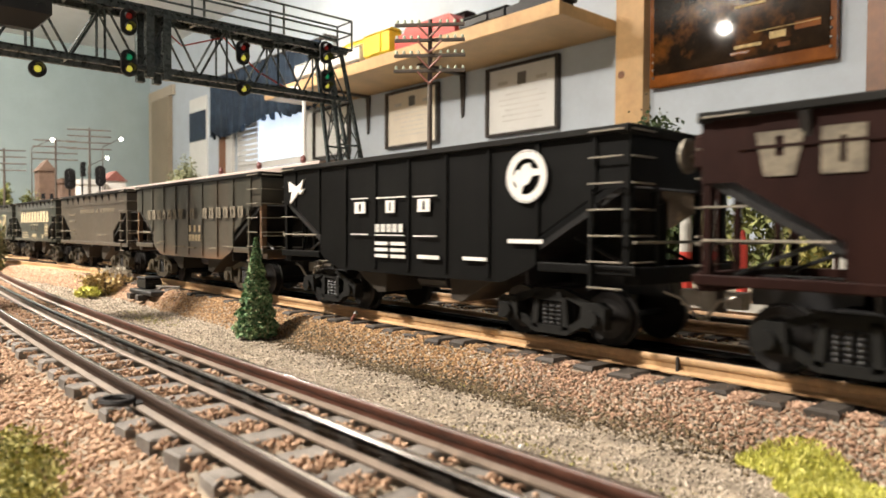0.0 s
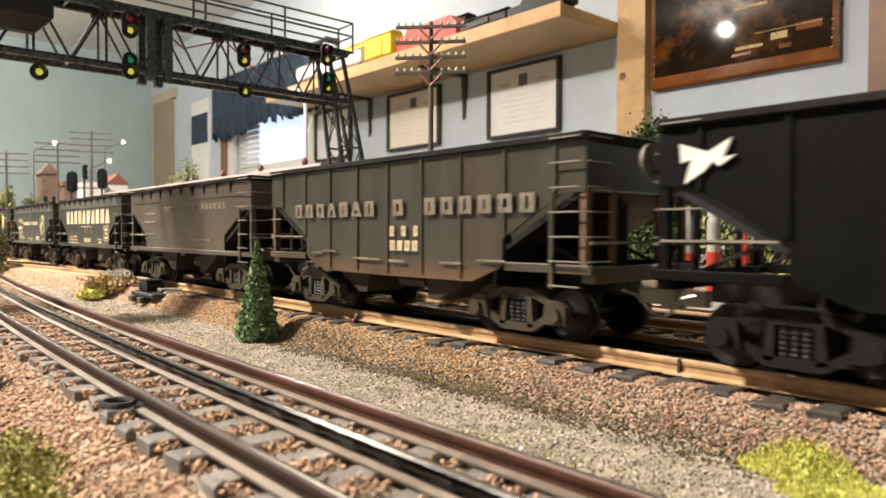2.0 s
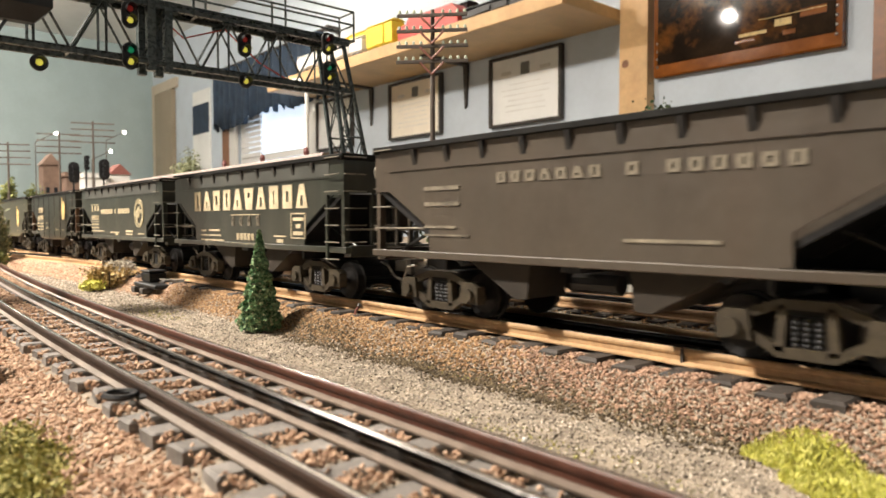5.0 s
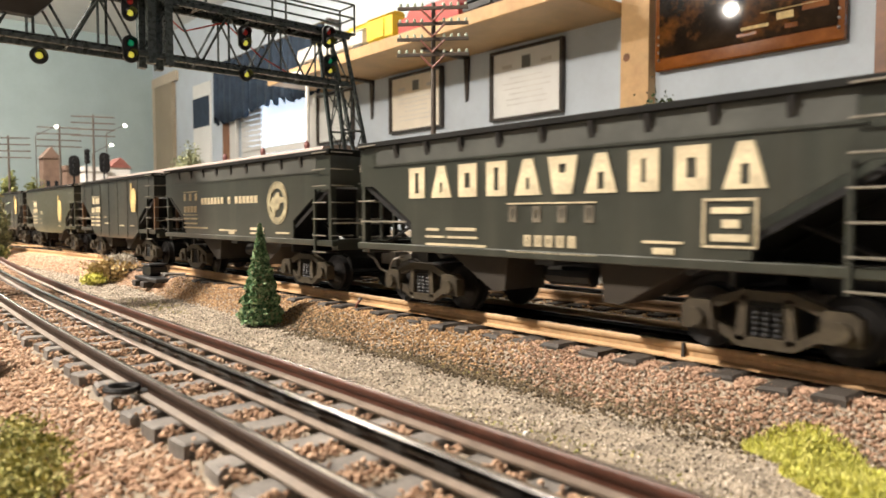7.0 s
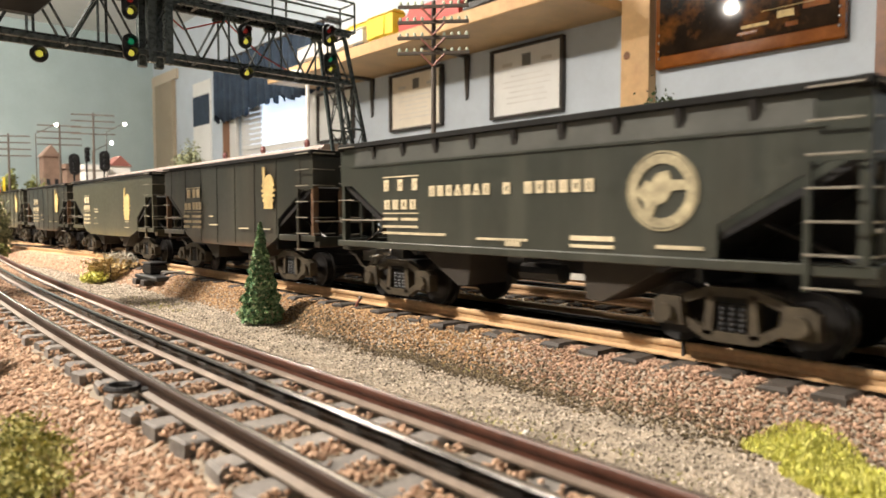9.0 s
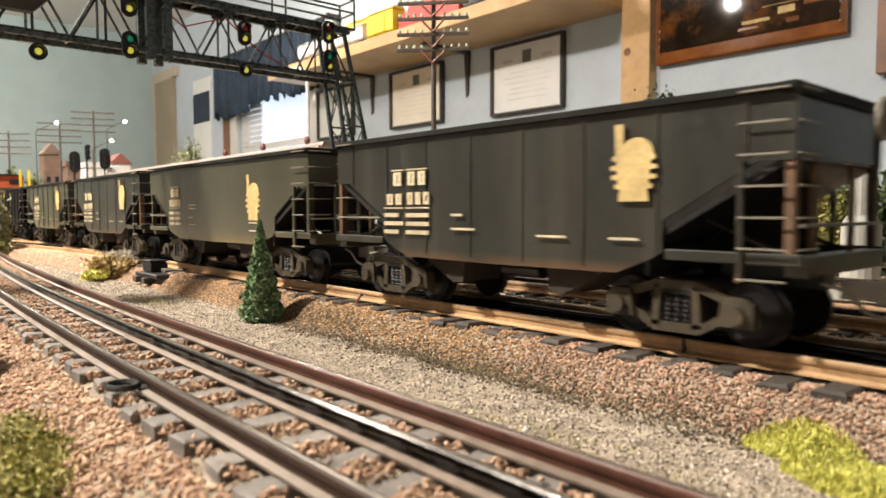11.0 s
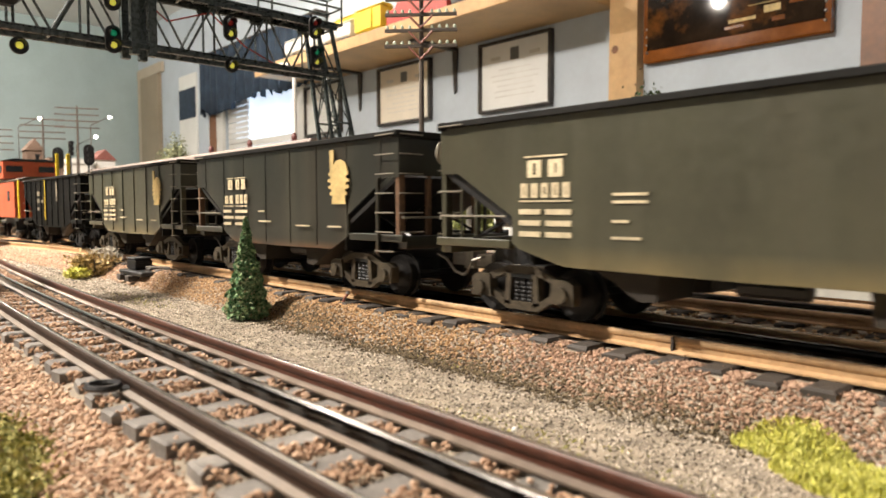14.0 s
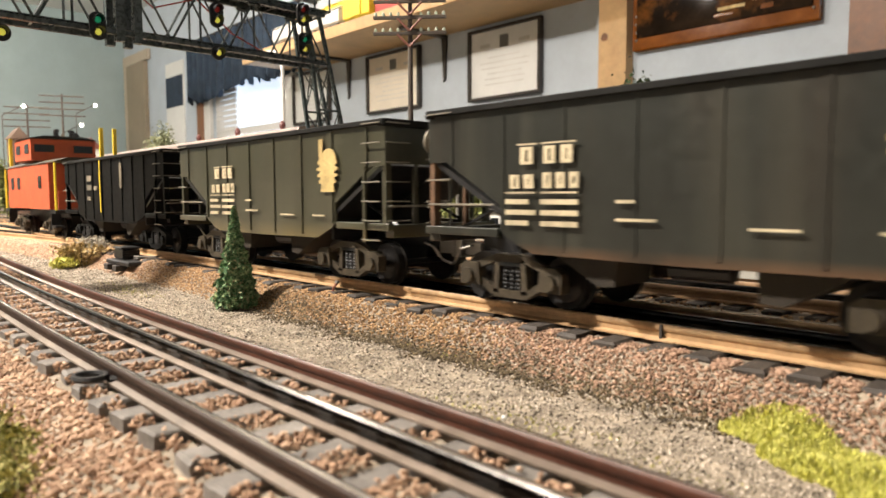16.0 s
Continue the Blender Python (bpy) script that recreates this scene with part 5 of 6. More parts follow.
# ---- signal gantry ----
def gantry():
    g = thing("signal_gantry", "dark green-grey lattice signal bridge over the tracks", "signal gantry")
    X, D, zb, zt = -0.511, 0.010, 0.170, 0.211
    y0, y1 = -0.19, 0.340
    def bar(name, a, b, w=0.0022, label=""):
        part(name, Solid().rod(a, b, w, 4), GANTRY, g, label)
    for dx in (0, -2 * D):
        for z, nm in ((zb, "bottom_chord"), (zt, "top_chord")):
            part(nm, Solid().box(X + dx - 0.0018, X + dx + 0.0018, y0, y1, z - 0.0017, z + 0.0017, 0.0003).box(X + dx - 0.0028, X + dx + 0.0028, y0, y1, z + 0.0018, z + 0.0025), GANTRY, g)
        n = 12
        step = (y1 - y0) / n
        for k in range(n):
            ya, yb, ym = y0 + k * step, y0 + (k + 1) * step, y0 + (k + 0.5) * step
            bar("diagonal", (X + dx, ya, zb), (X + dx, ym, zt), 0.0009)
            bar("diagonal", (X + dx, ym, zt), (X + dx, yb, zb), 0.0009)
            bar("upright", (X + dx, ym, zb), (X + dx, ym, zt), 0.0009)
            bar("gusset", (X + dx + 0.001, ym - 0.005, zt - 0.003), (X + dx + 0.001, ym + 0.005, zt - 0.003), 0.0016)
        for yy in (0.171, 0.183):
            part("splice_post", Solid().box(X + dx - 0.003, X + dx + 0.003, yy - 0.0028, yy + 0.0028, zb - 0.006, zt + 0.004), GANTRY, g)
    n = 12
    for k in range(n + 1):
        yy = y0 + (y1 - y0) * k / n
        for z in (zb, zt):
            bar("cross_tie", (X, yy, z), (X - 2 * D, yy, z), 0.0011)
    part("walkway", Solid().box(X - 2 * D, X + 0.002, y0, y1 + 0.006, zt + 0.0028, zt + 0.0042), GANTRY, g)
    for dx in (0.003, -2 * D):
        for k in range(9):
            yy = y0 + (y1 + 0.004 - y0) * k / 8
            bar("rail_post", (X + dx, yy, zt + 0.0042), (X + dx, yy, zt + 0.0285), 0.0010)
        for z in (zt + 0.017, zt + 0.0285):
            bar("handrail", (X + dx, y0, z), (X + dx, y1 + 0.004, z), 0.0009)
    for z in (zt + 0.017, zt + 0.0285):
        bar("handrail", (X + 0.003, y1 + 0.004, z), (X - 2 * D, y1 + 0.004, z), 0.0009)
    # lattice towers
    for yt, yf_, zf in ((0.3280, 0.366, 0.012), (-0.183, -0.183, 0.002)):
        def at(side, z):
            """Where a leg's line stands at a height."""
            u = (zt - z) / (zt - zf)
            return yt + (yf_ - yt) * u + side * (0.0065 + 0.0105 * u)
        for dx in (0.0, -2 * D):
            for s in (-1, 1):
                a, b = at(s, zt), at(s, zf)
                part("leg", Solid().prism([(a - 0.0014, zt), (a + 0.0014, zt), (b + 0.0014, zf), (b - 0.0014, zf)], X + dx - 0.0014, X + dx + 0.0014, "x"), GANTRY, g)
            for k in range(4):
                za, zb_ = zb - k * 0.0395, max(zb - (k + 1) * 0.0395, zf)
                bar("lacing", (X + dx, at(-1, za), za), (X + dx, at(1, zb_), zb_), 0.0006)
                bar("lacing", (X + dx, at(1, za), za), (X + dx, at(-1, zb_), zb_), 0.0006)
                bar("girt", (X + dx, at(-1, za), za), (X + dx, at(1, za), za), 0.0009)
        for s in (-1, 1):
            for k in range(4):
                za, zb_ = zb - k * 0.0395, max(zb - (k + 1) * 0.0395, zf)
                bar("lacing", (X, at(s, za), za), (X - 2 * D, at(s, zb_), zb_), 0.0006)
        part("footing", Solid().box(X - 2 * D - 0.006, X + 0.006, yf_ - 0.021, yf_ + 0.021, zf - 0.012, zf + 0.001), WHITE, g, "pale concrete footing")
    # equipment box at the near end
    part("equipment_box", Solid().box(X - 0.012, X + 0.014, 0.045, 0.106, zt - 0.028, zt + 0.040, 0.009), BLACK, g, "black equipment box")
    # red wiring
    part("wiring", Solid().pipe([(X - 0.012, 0.185, zt - 0.006), (X - 0.014, 0.20, zt - 0.016), (X - 0.012, 0.232, zt - 0.004), (X - 0.014, 0.262, zb + 0.016), (X - 0.012, 0.29, zb + 0.004), (X - 0.013, 0.325, zb + 0.003)], 0.0006, 5), RED, g, "loose red signal wire")

    def head(y, z, lamps, hood=True):
        h = part("signal_head", Solid().prism([(y + 0.0054 * math.cos(t * math.pi / 8), z + (0.0040 if math.sin(t * math.pi / 8) > 0 else -0.0040) * (len(lamps) - 1) * 1.0 + 0.0054 * math.sin(t * math.pi / 8)) for t in range(16)], X + 0.0065, X + 0.0085, "x"), BLACK, g, "black oval signal backplate")
        part("bracket", Solid().rod((X, y, z), (X + 0.0066, y, z), 0.0015, 6), BLACK, h)
        for k, col in enumerate(lamps):
            zz = z + 0.0040 * (len(lamps) - 1) - 0.008 * k
            n = 12
            part("hood", Solid().add([(X + 0.0085 + d * (1.0 if math.sin(t) > -0.3 else 0.25), y + 0.0031 * math.cos(t), zz + 0.0031 * math.sin(t)) for d in (0, 0.006) for t in [2 * math.pi * i / n for i in range(n)]], [(i, (i + 1) % n, n + (i + 1) % n, n + i) for i in range(n)]), BLACK, h)
            part("lens", Solid().lathe([(0.0023, 0), (0.0018, 0.0008), (0.0008, 0.0012)], 12), LENS[col], h, col + " lit lens", Matrix.Translation((X + 0.0086, y, zz)) @ pose(0, 0, 0, 0, 90, 0))

    head(0.100, 0.196, ["red"])
    head(0.0985, 0.1575, ["yellow"])
    head(0.1545, 0.199, ["red", "yellow"])
    head(0.1545, 0.1705, ["green", "yellow"])
    head(0.2390, 0.1925, ["red", "yellow"])
    head(0.2395, 0.1645, ["yellow"])
    head(0.314, 0.206, ["red", "yellow"])
    head(0.315, 0.182, ["green", "yellow"])


gantry()


# ---- poles, lamps and buildings of the layout ----
def telegraph_pole(at, label, arms=4, width=0.058, turn=40, braces=True, h=0.215):
    p = thing("telegraph_pole", label, "telegraph pole", at @ pose(0, 0, 0, 0, 0, turn), "telegraph poles")
    part("pole", Solid().rod((0, 0, 0), (0, 0, h), 0.0026, 10, 0.0017), POLEWOOD, p)
    for k in range(arms):
        z = h - 0.005 - k * 0.0122
        w = width / 2 * (1 - 0.04 * (arms - 1 - k) / arms)
        arm = part("crossarm", Solid().box(-w, w, -0.0042, -0.0020, z - 0.0013, z + 0.0013, 0.0003), POLEWOOD, p)
        for j in range(10):
            x = -w + 0.002 + (2 * w - 0.004) * j / 9
            if abs(x) > 0.003 and braces:
                part("insulator", Solid().lathe([(0.0005, 0), (0.0013, 0.0006), (0.0011, 0.0022), (0.0004, 0.003)], 6), GLASSBEAD, arm, "", pose(x, -0.0031, z + 0.0013))
        if braces:
            for s in (-1, 1):
                part("brace", Solid().rod((s * 0.0095, -0.0046, z - 0.001), (0, -0.0046, z - 0.0105), 0.0009, 5), POLERED, p, "red-brown diagonal brace")
    return p


telegraph_pole(pose(-0.420, 0.36, 0.0), "grey-brown telegraph pole with four crossarms behind the train", turn=42, h=0.2245)
for px, py, h, tn in ((-1.45, 0.373, 0.251, 68), (-1.50, 0.325, 0.231, 68), (-1.50, 0.239, 0.205, 60)):
    telegraph_pole(pose(px, py, 0), "grey-brown telegraph pole among far scenery", turn=tn, h=h, braces=False, width=0.078)


def gooseneck():
    l = thing("street_lamp", "tall white gooseneck street lamp behind the gantry", "street lamp")
    x, y = -0.857, 0.50
    pts = [(x, y, 0), (x, y, 0.232)]
    for k in range(1, 9):
        a = math.pi / 2 * k / 8
        pts.append((x - 0.030 * (1 - math.cos(a)), y, 0.232 + 0.028 * math.sin(a)))
    pts.append((x - 0.055, y, 0.262))
    part("pole", Solid().pipe(pts, 0.0028, 8), WHITE, l)
    part("lamp_head", Solid().box(x - 0.076, x - 0.054, y - 0.005, y + 0.005, 0.2575, 0.2645, 0.001), WHITE, l)


gooseneck()


def small_lamp(x, y, h, side):
    l = thing("street_lamp", "small lit street lamp with a curved arm", "street lamp", group="lit street lamps")
    pts = [(x, y, 0), (x, y, h - 0.02)] + [(x, y + side * 0.034 * math.sin(math.pi / 2 * k / 6), h - 0.02 + 0.02 * math.sin(math.pi / 2 * k / 6)) for k in range(1, 7)]
    part("pole", Solid().pipe(pts, 0.0009, 6), POLEWOOD, l)
    part("bulb", Solid().lathe([(0.001, -0.003), (0.0036, -0.001), (0.0036, 0.0015), (0.0014, 0.0035)], 10), LAMPGLOW, l, "glowing bulb", pose(x, y + side * 0.036, h - 0.001))


small_lamp(-1.50, 0.284, 0.228, 1)
small_lamp(-1.50, 0.410, 0.241, 1)
small_lamp(-1.50, 0.383, 0.200, 1)


def house(x, y, w, d, h, roof, wall, roofm, label, z=0.0, pitched=True):
    b = thing("model_building", label, "model building", pose(x, y, z), "far model buildings")
    part("wall", Solid().box(-w / 2, w / 2, -d / 2, d / 2, -0.004, h), wall, b)
    if pitched:
        part("roof", Solid().prism([(-d / 2 - 0.004, h + 0.0002), (d / 2 + 0.004, h + 0.0002), (0, h + roof)], -w / 2 - 0.003, w / 2 + 0.003, "x"), roofm, b)
    else:
        part("roof", Solid().box(-w / 2 - 0.003, w / 2 + 0.003, -d / 2 - 0.003, d / 2 + 0.003, h + 0.0002, h + roof), roofm, b)
    n = max(2, int(d / 0.02))
    for k in range(n):
        for zz in (h * 0.3, h * 0.68):
            yy = -d / 2 + d * (k + 0.5) / n
            part("window", Solid().box(w / 2 - 0.0004, w / 2 + 0.0008, yy - 0.004, yy + 0.004, zz - 0.006, zz + 0.008), WINDOWDARK, b)
            xx = -w / 2 + w * (k + 0.5) / n
            part("window", Solid().box(xx - 0.004, xx + 0.004, -d / 2 - 0.0008, -d / 2 + 0.0004, zz - 0.006, zz + 0.008), WINDOWDARK, b)
    return b


house(-1.92, 0.392, 0.05, 0.036, 0.195, 0.028, BRICK, BRICK, "dusty brown brick tower building with a steep roof")
house(-1.88, 0.430, 0.06, 0.032, 0.165, 0.012, BRICK, BRICK, "low dusty brown brick shed", pitched=False)
house(-1.82, 0.520, 0.06, 0.045, 0.172, 0.026, WHITE, ROOFRED, "small white house with a dull red roof")
house(-1.80, 0.462, 0.05, 0.050, 0.160, 0.012, WHITE, WHITE, "small white clapboard house", pitched=False)


def block_signal(x, y, h, r, label):
    s = thing("block_signal", label, "railway signal", pose(x, y, 0), "black line-side signals")
    part("mast", Solid().rod((0, 0, 0), (0, 0, h), 0.0016, 8), BLACK, s)
    part("target", Solid().prism([(r * math.cos(t * math.pi / 8), h - 0.012 + (0.010 if math.sin(t * math.pi / 8) > 0 else -0.010) + r * math.sin(t * math.pi / 8)) for t in range(16)], 0.002, 0.005, "x"), BLACK, s)
    for k in range(3):
        part("lamp_hood", Solid().rod((0.005, 0, h - 0.022 + 0.010 * k), (0.012, 0, h - 0.022 + 0.010 * k), 0.004, 8), BLACK, s)


block_signal(-1.35, 0.314, 0.155, 0.009, "black three-lamp line-side signal")
block_signal(-1.40, 0.347, 0.177, 0.004, "slim black line-side signal")
block_signal(-1.35, 0.364, 0.163, 0.009, "black three-lamp line-side signal")


def canopy():
    c = thing("station_canopy", "long pale platform canopy with red lamp finials", "platform canopy")
    x0, x1, y, z = -1.60, -0.70, 0.46, 0.131
    part("roof", Solid().prism([(y - 0.035, z), (y + 0.035, z), (y + 0.03, z + 0.006), (y, z + 0.010), (y - 0.03, z + 0.006)], x0, x1, "x"), PINKROOF, c, "pale pink roof sheet")
    part("fascia", Solid().box(x0, x1, y - 0.0375, y - 0.0355, z - 0.008, z + 0.002), PINKROOF, c, "pale pink fascia board")
    for k in range(7):
        x = x0 + 0.06 + (x1 - x0 - 0.12) * k / 6
        part("column", Solid().rod((x, y, 0), (x, y, z), 0.003, 8), WHITE, c)
    for x in (-1.045, -0.915, -0.791):
        part("finial", Solid().lathe([(0.002, 0), (0.003, 0.003), (0.0042, 0.007), (0.003, 0.011), (0.001, 0.013)], 10), MAROON, c, "dull red finial", pose(x, y, z + 0.009))


canopy()


# ---- plants ----
def cone_tree(x, y, z, h, r):
    t = thing("toy_conifer", "dark green bottle-brush toy conifer with ragged tip", "tree", pose(x, y, z))
    part("trunk", Solid().rod((0, 0, -0.002), (0, 0, h * 0.97), 0.0011, 8, 0.0004), POLEWOOD, t)
    rng = np.random.default_rng(4)
    n = 9000
    u = rng.uniform(0, 1, n) ** 0.62
    zz = h * (1 - u) * 0.98 + 0.001
    lump = 1 + 0.10 * np.sin(zz * 900 + rng.uniform(0, 6)) + rng.normal(0, 0.07, n)
    rad = r * u * lump * np.sqrt(rng.uniform(0.25, 1, n))
    a = rng.uniform(0, 2 * np.pi, n)
    pos = np.stack([rad * np.cos(a), rad * np.sin(a), zz], 1)
    ob = new("needles", leaves("needles", pos, 0.0022, LEAF_DARK, 5, -0.3))
    ob.parent = t
    k = rng.choice(n, 2000)
    ob2 = new("frosting", leaves("frosting", pos[k] * np.array([1.06, 1.06, 1.0]), 0.0015, LEAF_TIP, 6))
    ob2.parent = t
    tagged(ob2, "pale yellowish needle tips")
    return t


cone_tree(-0.3095, 0.1535, 0.0015, 0.0495, 0.0106)


def clump(name, label, x, y, z, rx, ry, rz, n, size, material, seed, category="bush", stems=True):
    rng = np.random.default_rng(seed)
    t = thing(name, label, category, pose(x, y, z))
    if stems:
        s = Solid()
        for k in range(7):
            a = rng.uniform(0, 6.28)
            s.rod((0, 0, -0.002), (rx * 0.6 * math.cos(a), ry * 0.6 * math.sin(a), rz * rng.uniform(0.5, 0.9)), min(rx, rz) * 0.035, 5, min(rx, rz) * 0.012)
        part("stem", s, POLEWOOD, t)
    c = rng.normal(0, 1, (14, 3))
    c /= np.linalg.norm(c, axis=1)[:, None]
    c *= rng.uniform(0.35, 0.8, (14, 1))
    pick = rng.integers(0, 14, n)
    p = c[pick] + rng.normal(0, 0.2, (n, 3))
    p = p * np.array([rx, ry, rz * 0.5]) + np.array([0, 0, rz * 0.5])
    p[:, 2] = np.maximum(p[:, 2], 0.0)
    ob = new("foliage", leaves("foliage", p, size, material, seed))
    ob.parent = t
    return t


clump("bush", "straw-coloured dry lichen bush beside the track", -0.587, 0.161, 0.0, 0.022, 0.018, 0.022, 2600, 0.0030, LEAF_STRAW, 11)
clump("bush", "bleached white lichen tuft on the dry bush", -0.589, 0.170, 0.012, 0.016, 0.012, 0.012, 1500, 0.0026, LEAF_WHITE, 12)
clump("grass_tuft", "yellow-green grass tuft beside the dry bush", -0.585, 0.148, 0.0, 0.012, 0.010, 0.011, 900, 0.0025, LEAF_LIME, 13, "grass", False)
clump("tree", "pale sage model tree before the blue wall", -1.30, 0.495, 0.0, 0.036, 0.034, 0.185, 22000, 0.006, LEAF_PALE, 14, "tree")
clump("bush", "dark green bush behind the train", -0.378, 0.60, 0.02, 0.045, 0.03, 0.134, 26000, 0.005, LEAF_SHADE, 15)
clump("bush", "dark green bush behind the train", -0.392, 0.59, 0.02, 0.04, 0.03, 0.134, 26000, 0.005, LEAF_SHADE, 45)
clump("bush", "dark green bush behind the train", -0.362, 0.605, 0.02, 0.04, 0.03, 0.134, 26000, 0.005, LEAF_SHADE, 46)
clump("bush", "yellow-green bush behind the train", -0.185, 0.50, 0.0, 0.022, 0.025, 0.082, 2200, 0.0055, LEAF_MOSS, 16)
clump("bush", "olive bush behind the train", -0.05, 0.50, 0.0, 0.06, 0.03, 0.06, 2500, 0.006, LEAF_OLIVE, 17)
clump("tree", "pale sage tree beside the far track", -0.93, 0.128, 0.0, 0.022, 0.018, 0.078, 2600, 0.006, LEAF_PALE, 18, "tree")
clump("bush", "olive bush beside the far track", -0.86, 0.118, 0.0, 0.02, 0.016, 0.028, 1600, 0.005, LEAF_OLIVE, 19)
clump("tree", "olive model tree among far buildings", -1.7, 0.325, 0.0, 0.022, 0.022, 0.165, 2000, 0.009, LEAF_OLIVE, 20, "tree")
clump("tree", "olive model tree among far buildings", -1.6, 0.25, 0.0, 0.022, 0.022, 0.14, 2000, 0.009, LEAF_OLIVE, 21, "tree")


clump("bush", "fresh green lichen bush beside the front track", -0.275, 0.026, 0.0, 0.012, 0.011, 0.026, 2600, 0.0026, LEAF_GREEN, 22)
clump("moss_mound", "yellow-green moss mound on the ballast", -0.180, 0.031, -0.001, 0.022, 0.012, 0.007, 3600, 0.0013, LEAF_MOSS, 23, "moss", False)
clump("moss_mound", "olive moss mound on the ballast", -0.158, 0.026, -0.001, 0.017, 0.013, 0.007, 3000, 0.0013, LEAF_MOSS, 24, "moss", False)
rb = random.Random(12)
for k in range(10):
    clump("bush", ("dark green bush in the row behind the tracks", "olive bush in the row behind the tracks", "deep green bush in the row behind the tracks")[k % 3], -0.62 + 0.095 * k + rb.uniform(-0.01, 0.01), 0.57 + rb.uniform(-0.02, 0.02), 0.0, 0.060, 0.035, rb.uniform(0.08, 0.105), 2600, 0.007, (LEAF_SHADE, LEAF_OLIVE, LEAF_SHADE)[k % 3], 60 + k)


# ---- line-side things behind the train ----
def canister(x, y, h, r, top, bottom, label):
    c = thing("canister", label, "canister", pose(x, y, 0.0))
    part("body", Solid().lathe([(r, -0.002), (r, h * 0.55)], 14), bottom, c)
    part("upper", Solid().lathe([(r * 0.98, h * 0.551), (r * 0.98, h * 0.82), (r * 0.5, h * 0.93), (r * 0.4, h)], 14), top, c)


canister(-0.245, 0.45, 0.074, 0.0045, DULLWHITE, RED, "white and red canister behind the train")
canister(-0.227, 0.452, 0.076, 0.0045, DULLWHITE, RED, "white and red canister behind the train")
canister(-0.207, 0.455, 0.056, 0.0035, RED, RED, "small red canister behind the train")
canister(-0.452, 0.45, 0.078, 0.0065, WHITE, WHITE, "white canister behind the train")
canister(-0.320, 0.45, 0.077, 0.0055, WHITE, WHITE, "white canister behind the train")
canister(-0.310, 0.44, 0.047, 0.0025, RED, RED, "small red canister behind the train")
house(-0.345, 0.46, 0.022, 0.02, 0.060, 0.006, CREAMWALL, PINE, "small yellow-cream trackside hut", pitched=False)
house(-0.395, 0.45, 0.030, 0.02, 0.042, 0.006, WHITE, WHITE, "low white trackside hut", pitched=False)
tank = thing("white_silo", "dusty white silo with a wide base behind the train", "silo", pose(-0.145, 0.47, 0.0))
part("base", Solid().lathe([(0.011, -0.002), (0.011, 0.046), (0.008, 0.052)], 18), DULLWHITE, tank)
part("upper_drum", Solid().lathe([(0.007, 0.0522), (0.0065, 0.088), (0.007, 0.090)], 14), DULLWHITE, tank)
crate = thing("low_platform", "low white-edged timber platform behind the train", "platform")
part("deck", Solid().box(-0.42, 0.2, 0.325, 0.350, 0.010, 0.020, 0.001), RAIL_SHADED, crate)
part("edge", Solid().box(-0.42, 0.2, 0.3225, 0.3245, 0.0165, 0.0207), DULLWHITE, crate, "narrow white painted edge")


def switch_machine():
    s = thing("switch_machine", "black switch machine on long dark ties beside the track", "switch machine", pose(-0.5160, 0.1725, 0.0120))
    part("plate", Solid().box(-0.014, 0.032, -0.0105, 0.009, -0.004, -0.0010, 0.0006), BLACK, s)
    for x in (-0.008, 0.010):
        part("long_tie", Solid().box(x - 0.0036, x + 0.0036, -0.013, 0.010, -0.0085, -0.0041, 0.0006), TIE_MAIN, s, "long dark tie")
    part("motor_box", Solid().box(-0.0105, 0.0065, -0.006, 0.006, -0.0009, 0.0064, 0.0010), BLACK, s)
    part("lid", Solid().box(-0.0112, 0.0072, -0.0066, 0.0066, 0.0065, 0.0078, 0.0005), BLACK, s)
    for z in (0.0006, 0.0024, 0.0042):
        part("fin", Solid().box(0.0066, 0.0076, -0.006, 0.006, z, z + 0.0012), BLACK, s)
    part("throw_rod", Solid().rod((0.012, 0.000, 0.0012), (0.030, 0.013, 0.0012), 0.0010, 6), GUNMETAL, s)
    part("throw_bar", Solid().box(0.0165, 0.034, 0.004, 0.0075, -0.0040, -0.0010), BLACK, s)


switch_machine()

clip = thing("wire_clip", "black wire loop clipped to the near rail", "wire", pose(-0.1785, 0.0535, 0.0110, 0, 0, 20))
nu, nv = 18, 6
lv = [((0.0040 + 0.0008 * math.cos(2 * math.pi * j / nv)) * math.cos(2 * math.pi * i / nu), -0.003 + (0.0034 + 0.0008 * math.cos(2 * math.pi * j / nv)) * math.sin(2 * math.pi * i / nu), 0.0014 + 0.0008 * math.sin(2 * math.pi * j / nv)) for i in range(nu) for j in range(nv)]
lf = [(i * nv + j, ((i + 1) % nu) * nv + j, ((i + 1) % nu) * nv + (j + 1) % nv, i * nv + (j + 1) % nv) for i in range(nu) for j in range(nv)]
part("loop", Solid().add(lv, lf), BLACK, clip)
part("lead", Solid().pipe([(0.005, -0.001, 0.001), (0.010, 0.0008, 0.0016), (0.014, 0.0002, 0.0006)], 0.0008, 6), BLACK, clip)

peg = thing("track_nail", "small bent rusty nail in the ballast", "nail", pose(-0.262, 0.176, 0.010))
part("shank", Solid().pipe([(0, 0, -0.003), (0.001, 0.001, 0.004), (0.0025, 0.002, 0.0062)], 0.0006, 6), POLERED, peg)
part("head", Solid().lathe([(0.0004, 0), (0.0012, 0.0004), (0.0008, 0.0014)], 8), STEEL, peg, "", pose(0.0025, 0.002, 0.006))


